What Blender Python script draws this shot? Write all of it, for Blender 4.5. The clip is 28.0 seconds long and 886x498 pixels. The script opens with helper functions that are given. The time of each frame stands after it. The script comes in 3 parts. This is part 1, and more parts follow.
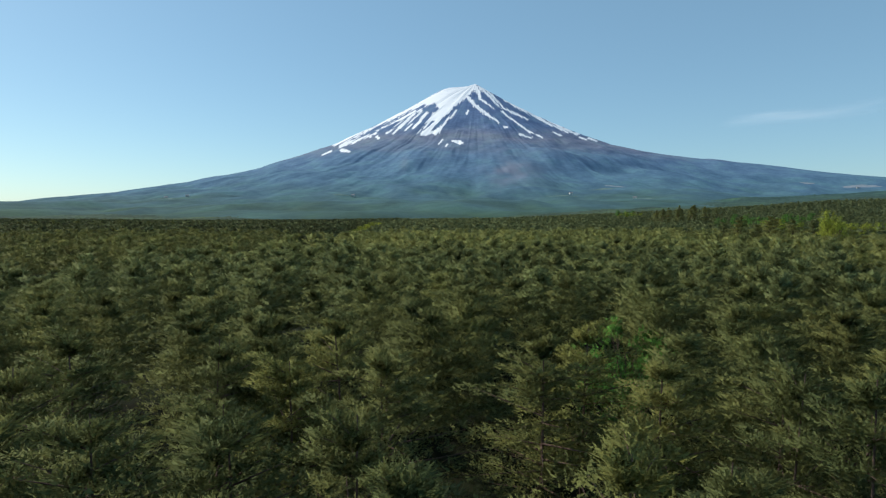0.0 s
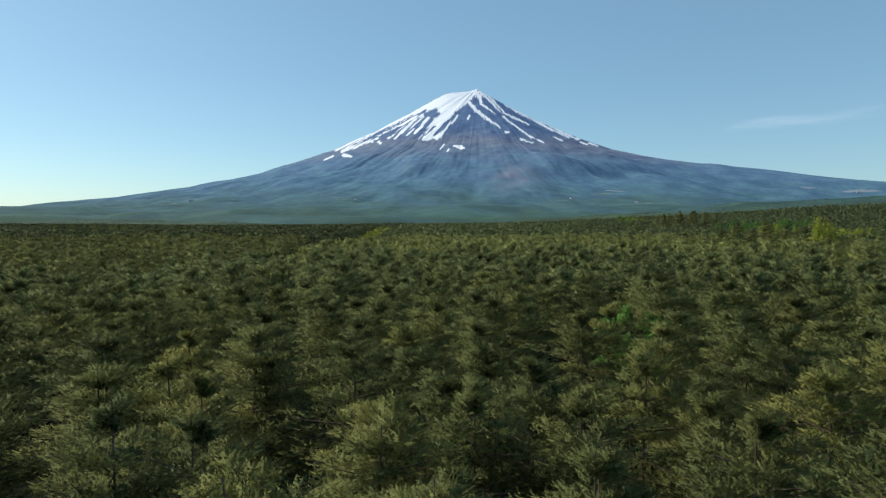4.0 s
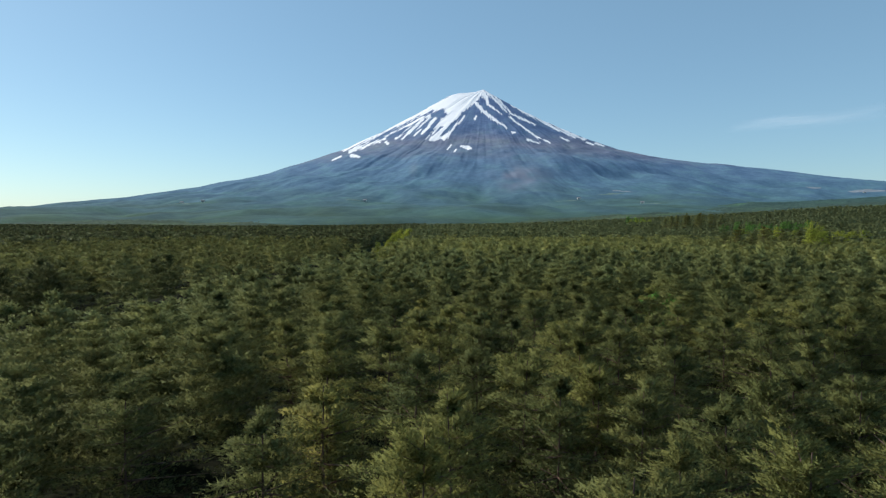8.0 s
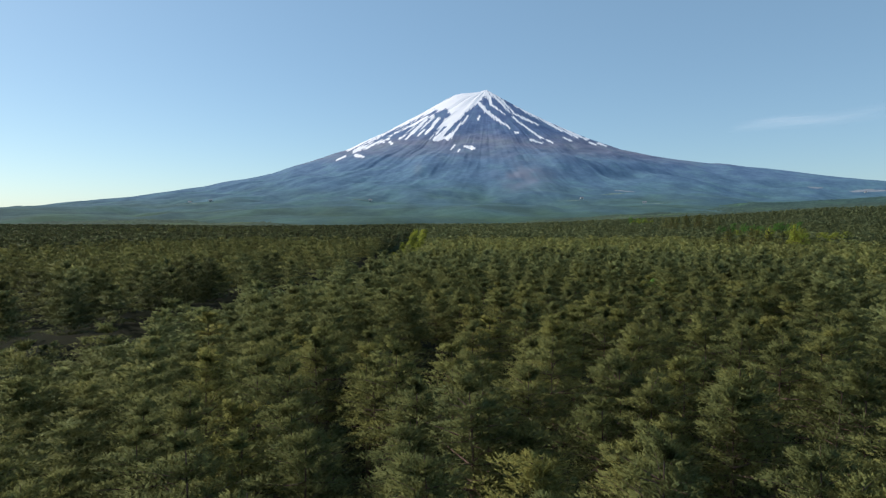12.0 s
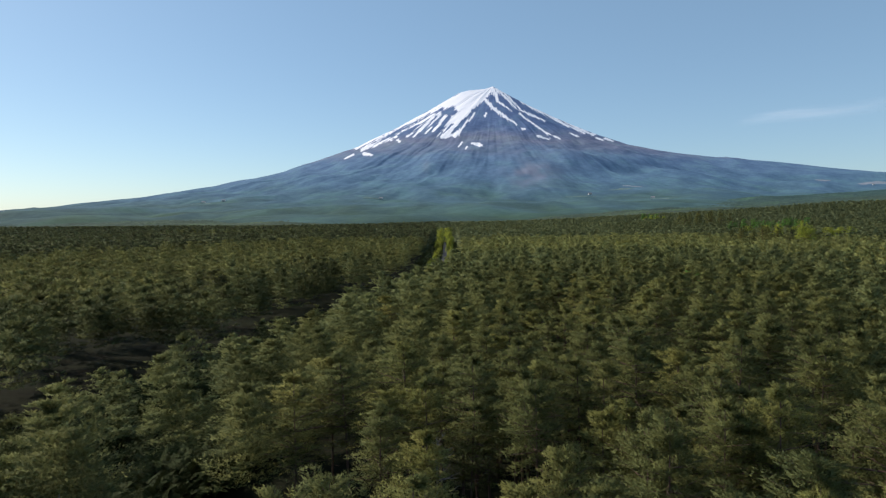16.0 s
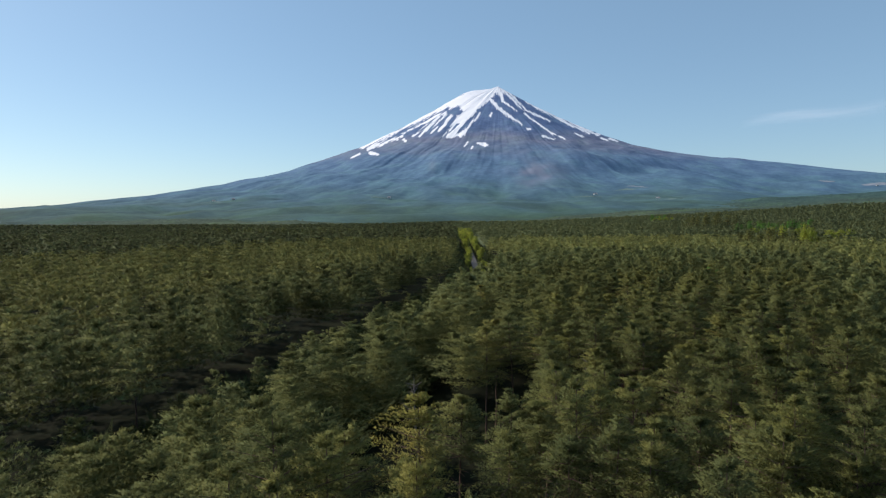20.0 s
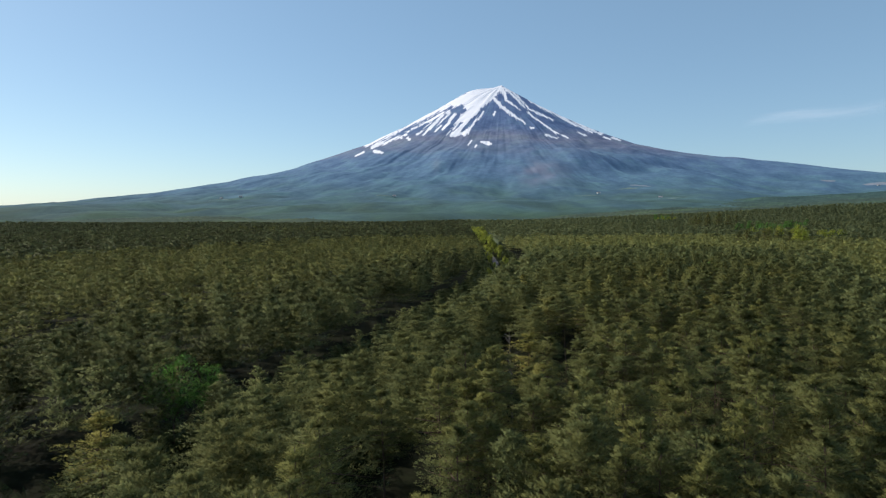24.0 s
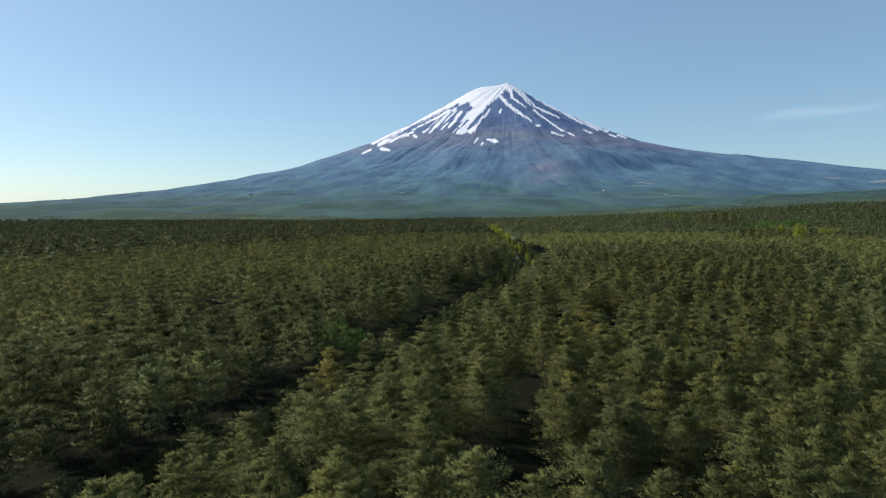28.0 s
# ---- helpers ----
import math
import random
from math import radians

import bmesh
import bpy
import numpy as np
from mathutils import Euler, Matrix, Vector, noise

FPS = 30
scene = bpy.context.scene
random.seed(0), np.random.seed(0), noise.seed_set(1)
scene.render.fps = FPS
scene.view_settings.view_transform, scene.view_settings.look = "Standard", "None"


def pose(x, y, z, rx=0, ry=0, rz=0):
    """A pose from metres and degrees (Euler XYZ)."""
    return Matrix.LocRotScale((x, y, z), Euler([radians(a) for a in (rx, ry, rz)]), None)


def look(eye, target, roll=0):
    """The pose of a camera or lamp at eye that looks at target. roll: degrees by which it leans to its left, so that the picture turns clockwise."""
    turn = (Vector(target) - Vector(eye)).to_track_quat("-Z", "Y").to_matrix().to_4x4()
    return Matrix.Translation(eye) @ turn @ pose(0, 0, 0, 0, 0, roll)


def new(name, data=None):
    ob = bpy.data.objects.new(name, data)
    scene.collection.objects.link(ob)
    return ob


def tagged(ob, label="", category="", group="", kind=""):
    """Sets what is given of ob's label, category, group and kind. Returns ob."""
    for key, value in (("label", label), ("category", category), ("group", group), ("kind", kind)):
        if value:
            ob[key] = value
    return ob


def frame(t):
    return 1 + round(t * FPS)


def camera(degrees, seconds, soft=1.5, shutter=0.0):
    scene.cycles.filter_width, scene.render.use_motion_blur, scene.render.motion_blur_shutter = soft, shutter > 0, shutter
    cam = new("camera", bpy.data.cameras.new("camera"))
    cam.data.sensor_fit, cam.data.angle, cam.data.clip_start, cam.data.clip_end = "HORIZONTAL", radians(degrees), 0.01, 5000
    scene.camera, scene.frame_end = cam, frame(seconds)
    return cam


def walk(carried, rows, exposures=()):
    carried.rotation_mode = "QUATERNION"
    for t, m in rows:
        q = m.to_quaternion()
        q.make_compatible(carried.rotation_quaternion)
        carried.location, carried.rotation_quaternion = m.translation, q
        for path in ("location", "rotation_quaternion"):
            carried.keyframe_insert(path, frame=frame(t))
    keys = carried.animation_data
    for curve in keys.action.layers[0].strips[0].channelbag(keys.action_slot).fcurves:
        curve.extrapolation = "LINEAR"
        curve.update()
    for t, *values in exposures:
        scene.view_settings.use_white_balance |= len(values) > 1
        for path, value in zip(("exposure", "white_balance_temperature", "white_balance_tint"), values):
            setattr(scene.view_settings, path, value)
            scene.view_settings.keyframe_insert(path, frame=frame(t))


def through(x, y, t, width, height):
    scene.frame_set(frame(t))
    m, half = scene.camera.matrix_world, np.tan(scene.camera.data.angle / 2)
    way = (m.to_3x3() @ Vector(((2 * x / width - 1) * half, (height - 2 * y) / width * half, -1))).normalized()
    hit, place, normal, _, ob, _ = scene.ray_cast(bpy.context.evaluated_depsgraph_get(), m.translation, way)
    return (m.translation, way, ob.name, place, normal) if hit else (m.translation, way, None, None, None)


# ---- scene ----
cam = camera(74.0, 28.0, soft=1.25)
# seconds, eye x, y, z, yaw to the left, pitch up, roll
FLIGHT = [
    (0.0, -0.01, 0.00, 20.35, 4.785, -3.373, 0.048),
    (0.5, -0.85, -0.88, 20.39, 4.766, -3.243, 0.074),
    (1.0, -1.49, -1.93, 20.43, 4.742, -3.220, 0.155),
    (1.5, -1.97, -3.11, 20.47, 4.731, -3.182, 0.255),
    (2.0, -2.31, -4.42, 20.51, 4.706, -3.148, 0.286),
    (2.5, -2.56, -5.85, 20.56, 4.763, -3.081, 0.232),
    (3.0, -2.74, -7.41, 20.64, 4.828, -3.037, 0.105),
    (3.5, -2.97, -9.26, 20.73, 4.846, -2.983, 0.018),
    (5.5, -4.87, -20.39, 21.43, 5.056, -2.872, 0.222),
    (6.0, -6.03, -23.79, 21.57, 5.126, -2.880, 0.299),
    (6.5, -7.44, -27.32, 21.78, 5.179, -2.919, 0.300),
    (7.0, -8.96, -30.82, 22.05, 5.294, -2.972, 0.126),
    (7.5, -10.52, -34.34, 22.35, 5.348, -2.991, 0.027),
    (8.0, -11.99, -37.86, 22.68, 5.371, -2.978, 0.046),
    (8.5, -13.28, -41.41, 22.98, 5.343, -2.988, 0.143),
    (9.0, -14.37, -45.03, 23.22, 5.322, -2.994, 0.189),
    (9.5, -15.27, -48.77, 23.40, 5.330, -2.998, 0.209),
    (10.0, -16.01, -52.61, 23.53, 5.376, -3.011, 0.150),
    (10.5, -16.63, -56.51, 23.66, 5.438, -3.018, 0.023),
    (11.0, -17.19, -60.35, 23.80, 5.521, -3.010, -0.003),
    (11.5, -17.91, -64.07, 23.97, 5.527, -3.031, 0.045),
    (13.5, -23.43, -78.28, 25.40, 5.697, -3.245, 0.163),
    (14.0, -24.99, -81.86, 25.62, 5.789, -3.353, 0.092),
    (14.5, -26.65, -85.46, 25.84, 5.891, -3.377, -0.063),
    (15.0, -28.41, -89.00, 26.06, 5.936, -3.364, -0.214),
    (15.5, -30.22, -92.48, 26.25, 6.020, -3.379, -0.384),
    (16.0, -32.10, -95.94, 26.45, 6.151, -3.390, -0.566),
    (16.5, -34.05, -99.47, 26.67, 6.196, -3.398, -0.630),
    (17.0, -36.03, -103.04, 26.88, 6.216, -3.397, -0.601),
    (17.5, -37.93, -106.61, 27.09, 6.223, -3.353, -0.539),
    (18.0, -39.66, -110.20, 27.32, 6.292, -3.361, -0.499),
    (18.5, -41.23, -113.84, 27.58, 6.345, -3.380, -0.442),
    (19.0, -42.68, -117.52, 27.86, 6.374, -3.390, -0.382),
    (19.5, -44.05, -121.23, 28.13, 6.367, -3.453, -0.344),
    (20.0, -45.30, -124.96, 28.39, 6.413, -3.495, -0.333),
    (20.5, -46.40, -128.71, 28.64, 6.436, -3.578, -0.338),
    (21.0, -47.36, -132.50, 28.85, 6.447, -3.615, -0.291),
    (21.5, -48.33, -136.27, 29.05, 6.434, -3.654, -0.221),
    (23.5, -53.20, -150.54, 29.83, 6.536, -3.700, -0.139),
    (24.0, -54.35, -154.15, 29.84, 6.559, -3.701, -0.145),
    (24.5, -55.47, -157.76, 29.86, 6.567, -3.749, -0.131),
    (25.0, -56.62, -161.40, 29.97, 6.599, -3.779, -0.172),
    (25.5, -57.82, -165.10, 30.16, 6.666, -3.833, -0.229),
    (26.0, -59.07, -168.82, 30.41, 6.737, -3.856, -0.273),
    (26.5, -60.37, -172.51, 30.67, 6.803, -3.896, -0.308),
    (27.0, -61.68, -176.13, 30.94, 6.866, -3.954, -0.291),
    (27.5, -63.00, -179.68, 31.18, 6.923, -3.978, -0.210),
    (28.0, -64.32, -183.26, 31.38, 6.976, -4.001, -0.117),
]
walk(cam, [(t, pose(x, y, z, 90 + pitch, 0, yaw) @ pose(0, 0, 0, 0, 0, roll)) for t, x, y, z, yaw, pitch, roll in FLIGHT],
     [(0, 0.0, 6550, 9), (9, 0.0, 6600, 12), (16, 0.0, 6740, 19), (28, 0.0, 6700, 17)])

# ---------------------------------------------------------------- light
SUN_AZ, SUN_EL = radians(-70), radians(41)      # to the left of +y
world = bpy.data.worlds.new("sky")
scene.world = world
world.use_nodes = True
wn = world.node_tree.nodes
sky = wn.new("ShaderNodeTexSky")
sky.sky_type = "NISHITA"
sky.sun_disc = False
sky.sun_elevation, sky.sun_rotation = SUN_EL, SUN_AZ
sky.altitude, sky.air_density, sky.dust_density, sky.ozone_density = 1200.0, 1.0, 1.4, 2.4
wn["Background"].inputs[1].default_value = 0.13
tint = wn.new("ShaderNodeMix")
tint.data_type, tint.blend_type = "RGBA", "MULTIPLY"
tint.inputs[0].default_value, tint.inputs[7].default_value = 1.0, (0.85, 0.99, 0.95, 1)
world.node_tree.links.new(sky.outputs[0], tint.inputs[6])
# thin spring haze evens the sky out
haze = wn.new("ShaderNodeMix")
haze.data_type = "RGBA"
haze.inputs[0].default_value, haze.inputs[7].default_value = 0.34, (2.3, 4.2, 5.7, 1)
world.node_tree.links.new(tint.outputs[2], haze.inputs[6])
world.node_tree.links.new(haze.outputs[2], wn["Background"].inputs[0])
sun = new("sun", bpy.data.lights.new("sun", "SUN"))
sun.data.energy, sun.data.angle, sun.data.color = 4.0, radians(0.55), (1.0, 0.93, 0.82)
to_sun = Vector((math.sin(SUN_AZ) * math.cos(SUN_EL), math.cos(SUN_AZ) * math.cos(SUN_EL), math.sin(SUN_EL)))
sun.matrix_world = look(to_sun * 300, (0, 0, 0))



# ---------------------------------------------------------------- materials
def shader(name):
    m = bpy.data.materials.new(name)
    m.use_nodes = True
    return m, m.node_tree.nodes, m.node_tree.links


def noise_node(n, l, scale, detail=3.0, rough=0.55, flat=1.0):
    tex = n.new("ShaderNodeTexNoise")
    tex.inputs["Scale"].default_value, tex.inputs["Detail"].default_value = scale, detail
    tex.inputs["Roughness"].default_value = rough
    geo = n.new("ShaderNodeNewGeometry")
    source = geo.outputs["Position"]
    if flat != 1.0:
        squash = n.new("ShaderNodeMapping")
        squash.inputs["Scale"].default_value = (1.0, 1.0, flat)
        l.new(source, squash.inputs[0])
        source = squash.outputs[0]
    l.new(source, tex.inputs["Vector"])
    return tex


def ramp(n, l, source, stops):
    r = n.new("ShaderNodeValToRGB")
    e = r.color_ramp.elements
    while len(e) < len(stops):
        e.new(0.5)
    for item, (at, colour) in zip(e, stops):
        item.position, item.color = at, (*colour, 1)
    l.new(source, r.inputs[0])
    return r


def blend(n, l, a, b, factor, mode="MIX"):
    mix = n.new("ShaderNodeMix")
    mix.data_type, mix.blend_type = "RGBA", mode
    for socket, value in ((mix.inputs[0], factor), (mix.inputs[6], a), (mix.inputs[7], b)):
        if hasattr(value, "is_linked"):
            l.new(value, socket)
        else:
            socket.default_value = value if isinstance(value, float) else (*value, 1)
    return mix.outputs[2]


def leaf_material(name, dark, light, warm, spread=0.2, through=0.09, ragged=0.0, grain=0.85):
    """Foliage: shifts from tree to tree, from twig to twig, and lets some light through."""
    m, n, l = shader(name)
    out, bsdf = n["Material Output"], n["Principled BSDF"]
    wide = noise_node(n, l, spread, 2.0)
    geo = n.new("ShaderNodeNewGeometry")
    base = ramp(n, l, wide.outputs[0], [(0.32, dark), (0.52, light), (0.72, warm)])
    twig = ramp(n, l, geo.outputs["Random Per Island"], [(0.0, (0.86, 0.86, 0.86)), (1.0, (1.15, 1.15, 1.1))])
    colour = blend(n, l, base.outputs[0], twig.outputs[0], 1.0, "MULTIPLY")
    tuft = noise_node(n, l, 5.0, 4.0, rough=0.75, flat=2.5)
    tips = ramp(n, l, tuft.outputs[0], [(0.32, (0.68, 0.7, 0.7)), (0.5, (0.98, 0.98, 0.98)), (0.68, (1.28, 1.25, 1.15))])
    colour = blend(n, l, colour, tips.outputs[0], grain, "MULTIPLY")
    info = n.new("ShaderNodeObjectInfo")
    tree = ramp(n, l, info.outputs["Random"], [(0.0, (0.76, 0.8, 0.8)), (0.5, (1.0, 1.0, 1.0)), (1.0, (1.24, 1.18, 1.0))])
    colour = blend(n, l, colour, tree.outputs[0], 1.0, "MULTIPLY")
    # in a stand each tree has a tone of its own
    tone, plus = n.new("ShaderNodeAttribute"), n.new("ShaderNodeMath")
    tone.attribute_name = "tone"
    plus.inputs[1].default_value = 1.0
    l.new(tone.outputs["Fac"], plus.inputs[0])
    colour = blend(n, l, colour, plus.outputs[0], 1.0, "MULTIPLY")
    l.new(colour, bsdf.inputs["Base Color"])
    bsdf.inputs["Roughness"].default_value = 0.75
    bsdf.inputs["Specular IOR Level"].default_value = 0.08
    trans = n.new("ShaderNodeBsdfTranslucent")
    l.new(colour, trans.inputs[0])
    mix = n.new("ShaderNodeMixShader")
    mix.inputs[0].default_value = through
    l.new(bsdf.outputs[0], mix.inputs[1])
    l.new(trans.outputs[0], mix.inputs[2])
    l.new(mix.outputs[0], out.inputs[0])
    if ragged:
        # needles end in frayed tufts: fine gaps in the foliage
        fray = noise_node(n, l, ragged, 4.0, rough=0.7, flat=2.2)
        cut = n.new("ShaderNodeMath")
        cut.operation = "GREATER_THAN"
        cut.inputs[1].default_value = 0.5
        l.new(fray.outputs[0], cut.inputs[0])
        clear, gap = n.new("ShaderNodeBsdfTransparent"), n.new("ShaderNodeMixShader")
        l.new(cut.outputs[0], gap.inputs[0])
        l.new(clear.outputs[0], gap.inputs[1])
        l.new(mix.outputs[0], gap.inputs[2])
        l.new(gap.outputs[0], out.inputs[0])
    return m


def plain_material(name, stops, scale, rough=0.9, bump=0.0, detail=5.0):
    m, n, l = shader(name)
    tex = noise_node(n, l, scale, detail)
    fine = noise_node(n, l, scale * 9, 3.0)
    base = ramp(n, l, tex.outputs[0], stops)
    speck = ramp(n, l, fine.outputs[0], [(0.3, (0.75, 0.75, 0.75)), (0.7, (1.2, 1.2, 1.2))])
    l.new(blend(n, l, base.outputs[0], speck.outputs[0], 1.0, "MULTIPLY"), n["Principled BSDF"].inputs["Base Color"])
    n["Principled BSDF"].inputs["Roughness"].default_value = rough
    n["Principled BSDF"].inputs["Specular IOR Level"].default_value = 0.04
    if bump:
        b = n.new("ShaderNodeBump")
        b.inputs["Strength"].default_value, b.inputs["Distance"].default_value = 0.8, bump
        l.new(fine.outputs[0], b.inputs["Height"])
        l.new(b.outputs[0], n["Principled BSDF"].inputs["Normal"])
    return m


PINE = ((0.176, 0.213, 0.095), (0.22, 0.249, 0.1), (0.262, 0.281, 0.106))
NEEDLES = leaf_material("pine_needles", (0.135, 0.162, 0.066), (0.17, 0.19, 0.07), (0.206, 0.216, 0.075), through=0.28, ragged=12.0)
MASS_NEEDLES = leaf_material("pine_needle_masses", *PINE, through=0.28, ragged=7.5, grain=0.5)
# far crowns' cooler green is distance haze put into the needle colour
FAR_NEEDLES = leaf_material("hazed_far_needles", (0.112, 0.145, 0.082), (0.13, 0.164, 0.088), (0.148, 0.178, 0.09), through=0.26, grain=0.4)
OLD_NEEDLES = leaf_material("yellowing_needles", (0.17, 0.186, 0.06), (0.2, 0.207, 0.065), (0.225, 0.217, 0.068), ragged=11.0)
GREEN_LEAVES = leaf_material("fresh_green_leaves", (0.1, 0.25, 0.06), (0.12, 0.29, 0.066), (0.15, 0.31, 0.07), through=0.3, ragged=8.0)
YELLOW_LEAVES = leaf_material("yellow_green_leaves", (0.28, 0.36, 0.06), (0.34, 0.41, 0.075), (0.39, 0.43, 0.095), through=0.32, ragged=8.0)
BARK = plain_material("pine_bark", [(0.3, (0.075, 0.05, 0.042)), (0.7, (0.17, 0.115, 0.095))], 2.0, bump=0.03)
DEAD_BARK = plain_material("bleached_dead_wood", [(0.3, (0.12, 0.11, 0.1)), (0.7, (0.21, 0.19, 0.17))], 2.0)
SHRUB_LEAVES = leaf_material("undergrowth_leaves", (0.04, 0.055, 0.022), (0.05, 0.068, 0.026), (0.07, 0.08, 0.03), ragged=6.0)
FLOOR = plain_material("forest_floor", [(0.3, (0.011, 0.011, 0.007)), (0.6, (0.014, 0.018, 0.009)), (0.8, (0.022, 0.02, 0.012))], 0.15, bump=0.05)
ASPHALT = plain_material("worn_asphalt", [(0.3, (0.07, 0.07, 0.072)), (0.7, (0.12, 0.12, 0.12))], 0.6)


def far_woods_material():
    """Woodland canopy: pines close by; haze painted into the colours up the mountain's foot."""
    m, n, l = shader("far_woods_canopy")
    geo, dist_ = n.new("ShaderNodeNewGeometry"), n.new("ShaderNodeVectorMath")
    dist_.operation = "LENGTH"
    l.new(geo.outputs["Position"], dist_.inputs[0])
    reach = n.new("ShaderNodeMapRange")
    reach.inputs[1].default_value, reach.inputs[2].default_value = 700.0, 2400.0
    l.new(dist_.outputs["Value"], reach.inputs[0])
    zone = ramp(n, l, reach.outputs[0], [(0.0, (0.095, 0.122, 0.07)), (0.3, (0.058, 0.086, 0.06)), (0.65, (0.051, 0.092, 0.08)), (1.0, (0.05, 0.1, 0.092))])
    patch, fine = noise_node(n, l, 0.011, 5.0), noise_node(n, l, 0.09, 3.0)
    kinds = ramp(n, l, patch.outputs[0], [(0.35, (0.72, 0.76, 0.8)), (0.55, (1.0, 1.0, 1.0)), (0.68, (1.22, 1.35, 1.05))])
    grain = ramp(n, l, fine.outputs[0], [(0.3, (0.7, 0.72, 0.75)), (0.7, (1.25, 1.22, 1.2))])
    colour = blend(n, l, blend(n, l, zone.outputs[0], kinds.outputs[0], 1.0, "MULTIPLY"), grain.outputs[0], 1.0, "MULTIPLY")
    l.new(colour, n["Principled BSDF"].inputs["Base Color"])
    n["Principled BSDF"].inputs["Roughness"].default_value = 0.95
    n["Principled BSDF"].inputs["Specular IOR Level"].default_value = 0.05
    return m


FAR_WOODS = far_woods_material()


# ---------------------------------------------------------------- terrain
PEAK_X, PEAK_Y = -132.0, 4500.0


def smooth(a, b, v):
    s = np.clip((v - a) / (b - a), 0, 1)
    return s * s * (3 - 2 * s)


def fbm(x, y, seed, octaves=4):
    """Smooth value noise, vectorised."""
    total, amp = np.zeros_like(x), 1.0
    r = np.random.default_rng(seed)
    table = r.random((256, 256))
    for _ in range(octaves):
        xi, yi = np.floor(x).astype(int), np.floor(y).astype(int)
        fx, fy = x - xi, y - yi
        fx, fy = fx * fx * (3 - 2 * fx), fy * fy * (3 - 2 * fy)
        a, b = table[xi % 256, yi % 256], table[(xi + 1) % 256, yi % 256]
        c, d = table[xi % 256, (yi + 1) % 256], table[(xi + 1) % 256, (yi + 1) % 256]
        total += amp * ((a * (1 - fx) + b * fx) * (1 - fy) + (c * (1 - fx) + d * fx) * fy - 0.5)
        x, y, amp = x * 2.03 + 17.3, y * 2.03 + 5.1, amp * 0.5
    return total


def hills(x, y):
    """Height of the ground: level under the flight, rising far off to the right."""
    x, y = np.atleast_1d(np.asarray(x, float)), np.atleast_1d(np.asarray(y, float))
    d, az = np.hypot(x, y), np.degrees(np.arctan2(x, np.maximum(y, 1.0)))
    near_rise = np.interp(az, (-45, -14, 0, 11, 28, 50), (0, 2, 5, 13, 25, 30))
    far_rise = np.interp(az, (-45, -15, 7, 32, 50), (0, 4, 16, 52, 64))
    return near_rise * smooth(290, 1050, d) + far_rise * smooth(1000, 2300, d) + fbm(x / 260 + 33, y / 260 + 33, 41, 2) * 12 * smooth(450, 1100, d)


def grid_mesh(name, pts, rows, cols, material, smooth_faces=True):
    me = bpy.data.meshes.new(name)
    idx = np.arange(rows * cols).reshape(rows, cols)
    quads = np.stack([idx[:-1, :-1], idx[:-1, 1:], idx[1:, 1:], idx[1:, :-1]], -1).reshape(-1, 4)
    fill_mesh(me, pts.reshape(-1, 3), quads, smooth_faces)
    me.materials.append(material)
    return me


def fill_mesh(me, verts, faces, smooth_faces=False):
    n, k = faces.shape
    me.vertices.add(len(verts))
    me.vertices.foreach_set("co", np.ascontiguousarray(verts, np.float32).ravel())
    me.loops.add(n * k)
    me.loops.foreach_set("vertex_index", np.ascontiguousarray(faces, np.int32).ravel())
    me.polygons.add(n)
    me.polygons.foreach_set("loop_start", np.arange(0, n * k, k, dtype=np.int32))
    me.polygons.foreach_set("use_smooth", np.full(n, smooth_faces))
    me.update(calc_edges=True)


rng = np.random.default_rng(7)
# one sheet of ground, a fan from behind the flight to the mountain's foot
ra = np.concatenate([np.linspace(2, 700, 70), np.geomspace(712, 9000, 60)])
an = np.radians(np.linspace(-180, 180, 181))
R_, A_ = np.meshgrid(ra, an, indexing="ij")
GX, GY = R_ * np.sin(A_), R_ * np.cos(A_)
GZ = hills(GX, GY) + 0.25 * np.sin(GX * 0.13) * np.sin(GY * 0.11) - 0.25
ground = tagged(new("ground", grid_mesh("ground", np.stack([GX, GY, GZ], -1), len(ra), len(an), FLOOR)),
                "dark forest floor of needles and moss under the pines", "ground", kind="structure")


# ---------------------------------------------------------------- the mountain
LEFT_R = (0, 60, 190, 255, 500, 770, 1040, 1270, 1650, 2030, 2665, 3215, 4200, 5200)
LEFT_Z = (1002, 980, 968, 951, 810, 649, 529, 447, 332, 256, 155, 99, 40, -20)
RIGHT_R = (0, 90, 284, 540, 790, 1000, 1330, 1612, 1675, 1935, 2330, 2680, 2830, 4200, 5200)
RIGHT_Z = (1002, 944, 824, 686, 582, 505, 451, 420, 424, 392, 335, 292, 275, 150, 60)
FRONT_R = (0, 60, 250, 500, 1000, 1500, 2000, 2500, 3000, 3400, 4300)
FRONT_Z = (1002, 975, 870, 735, 470, 262, 140, 72, 34, 12, -30)


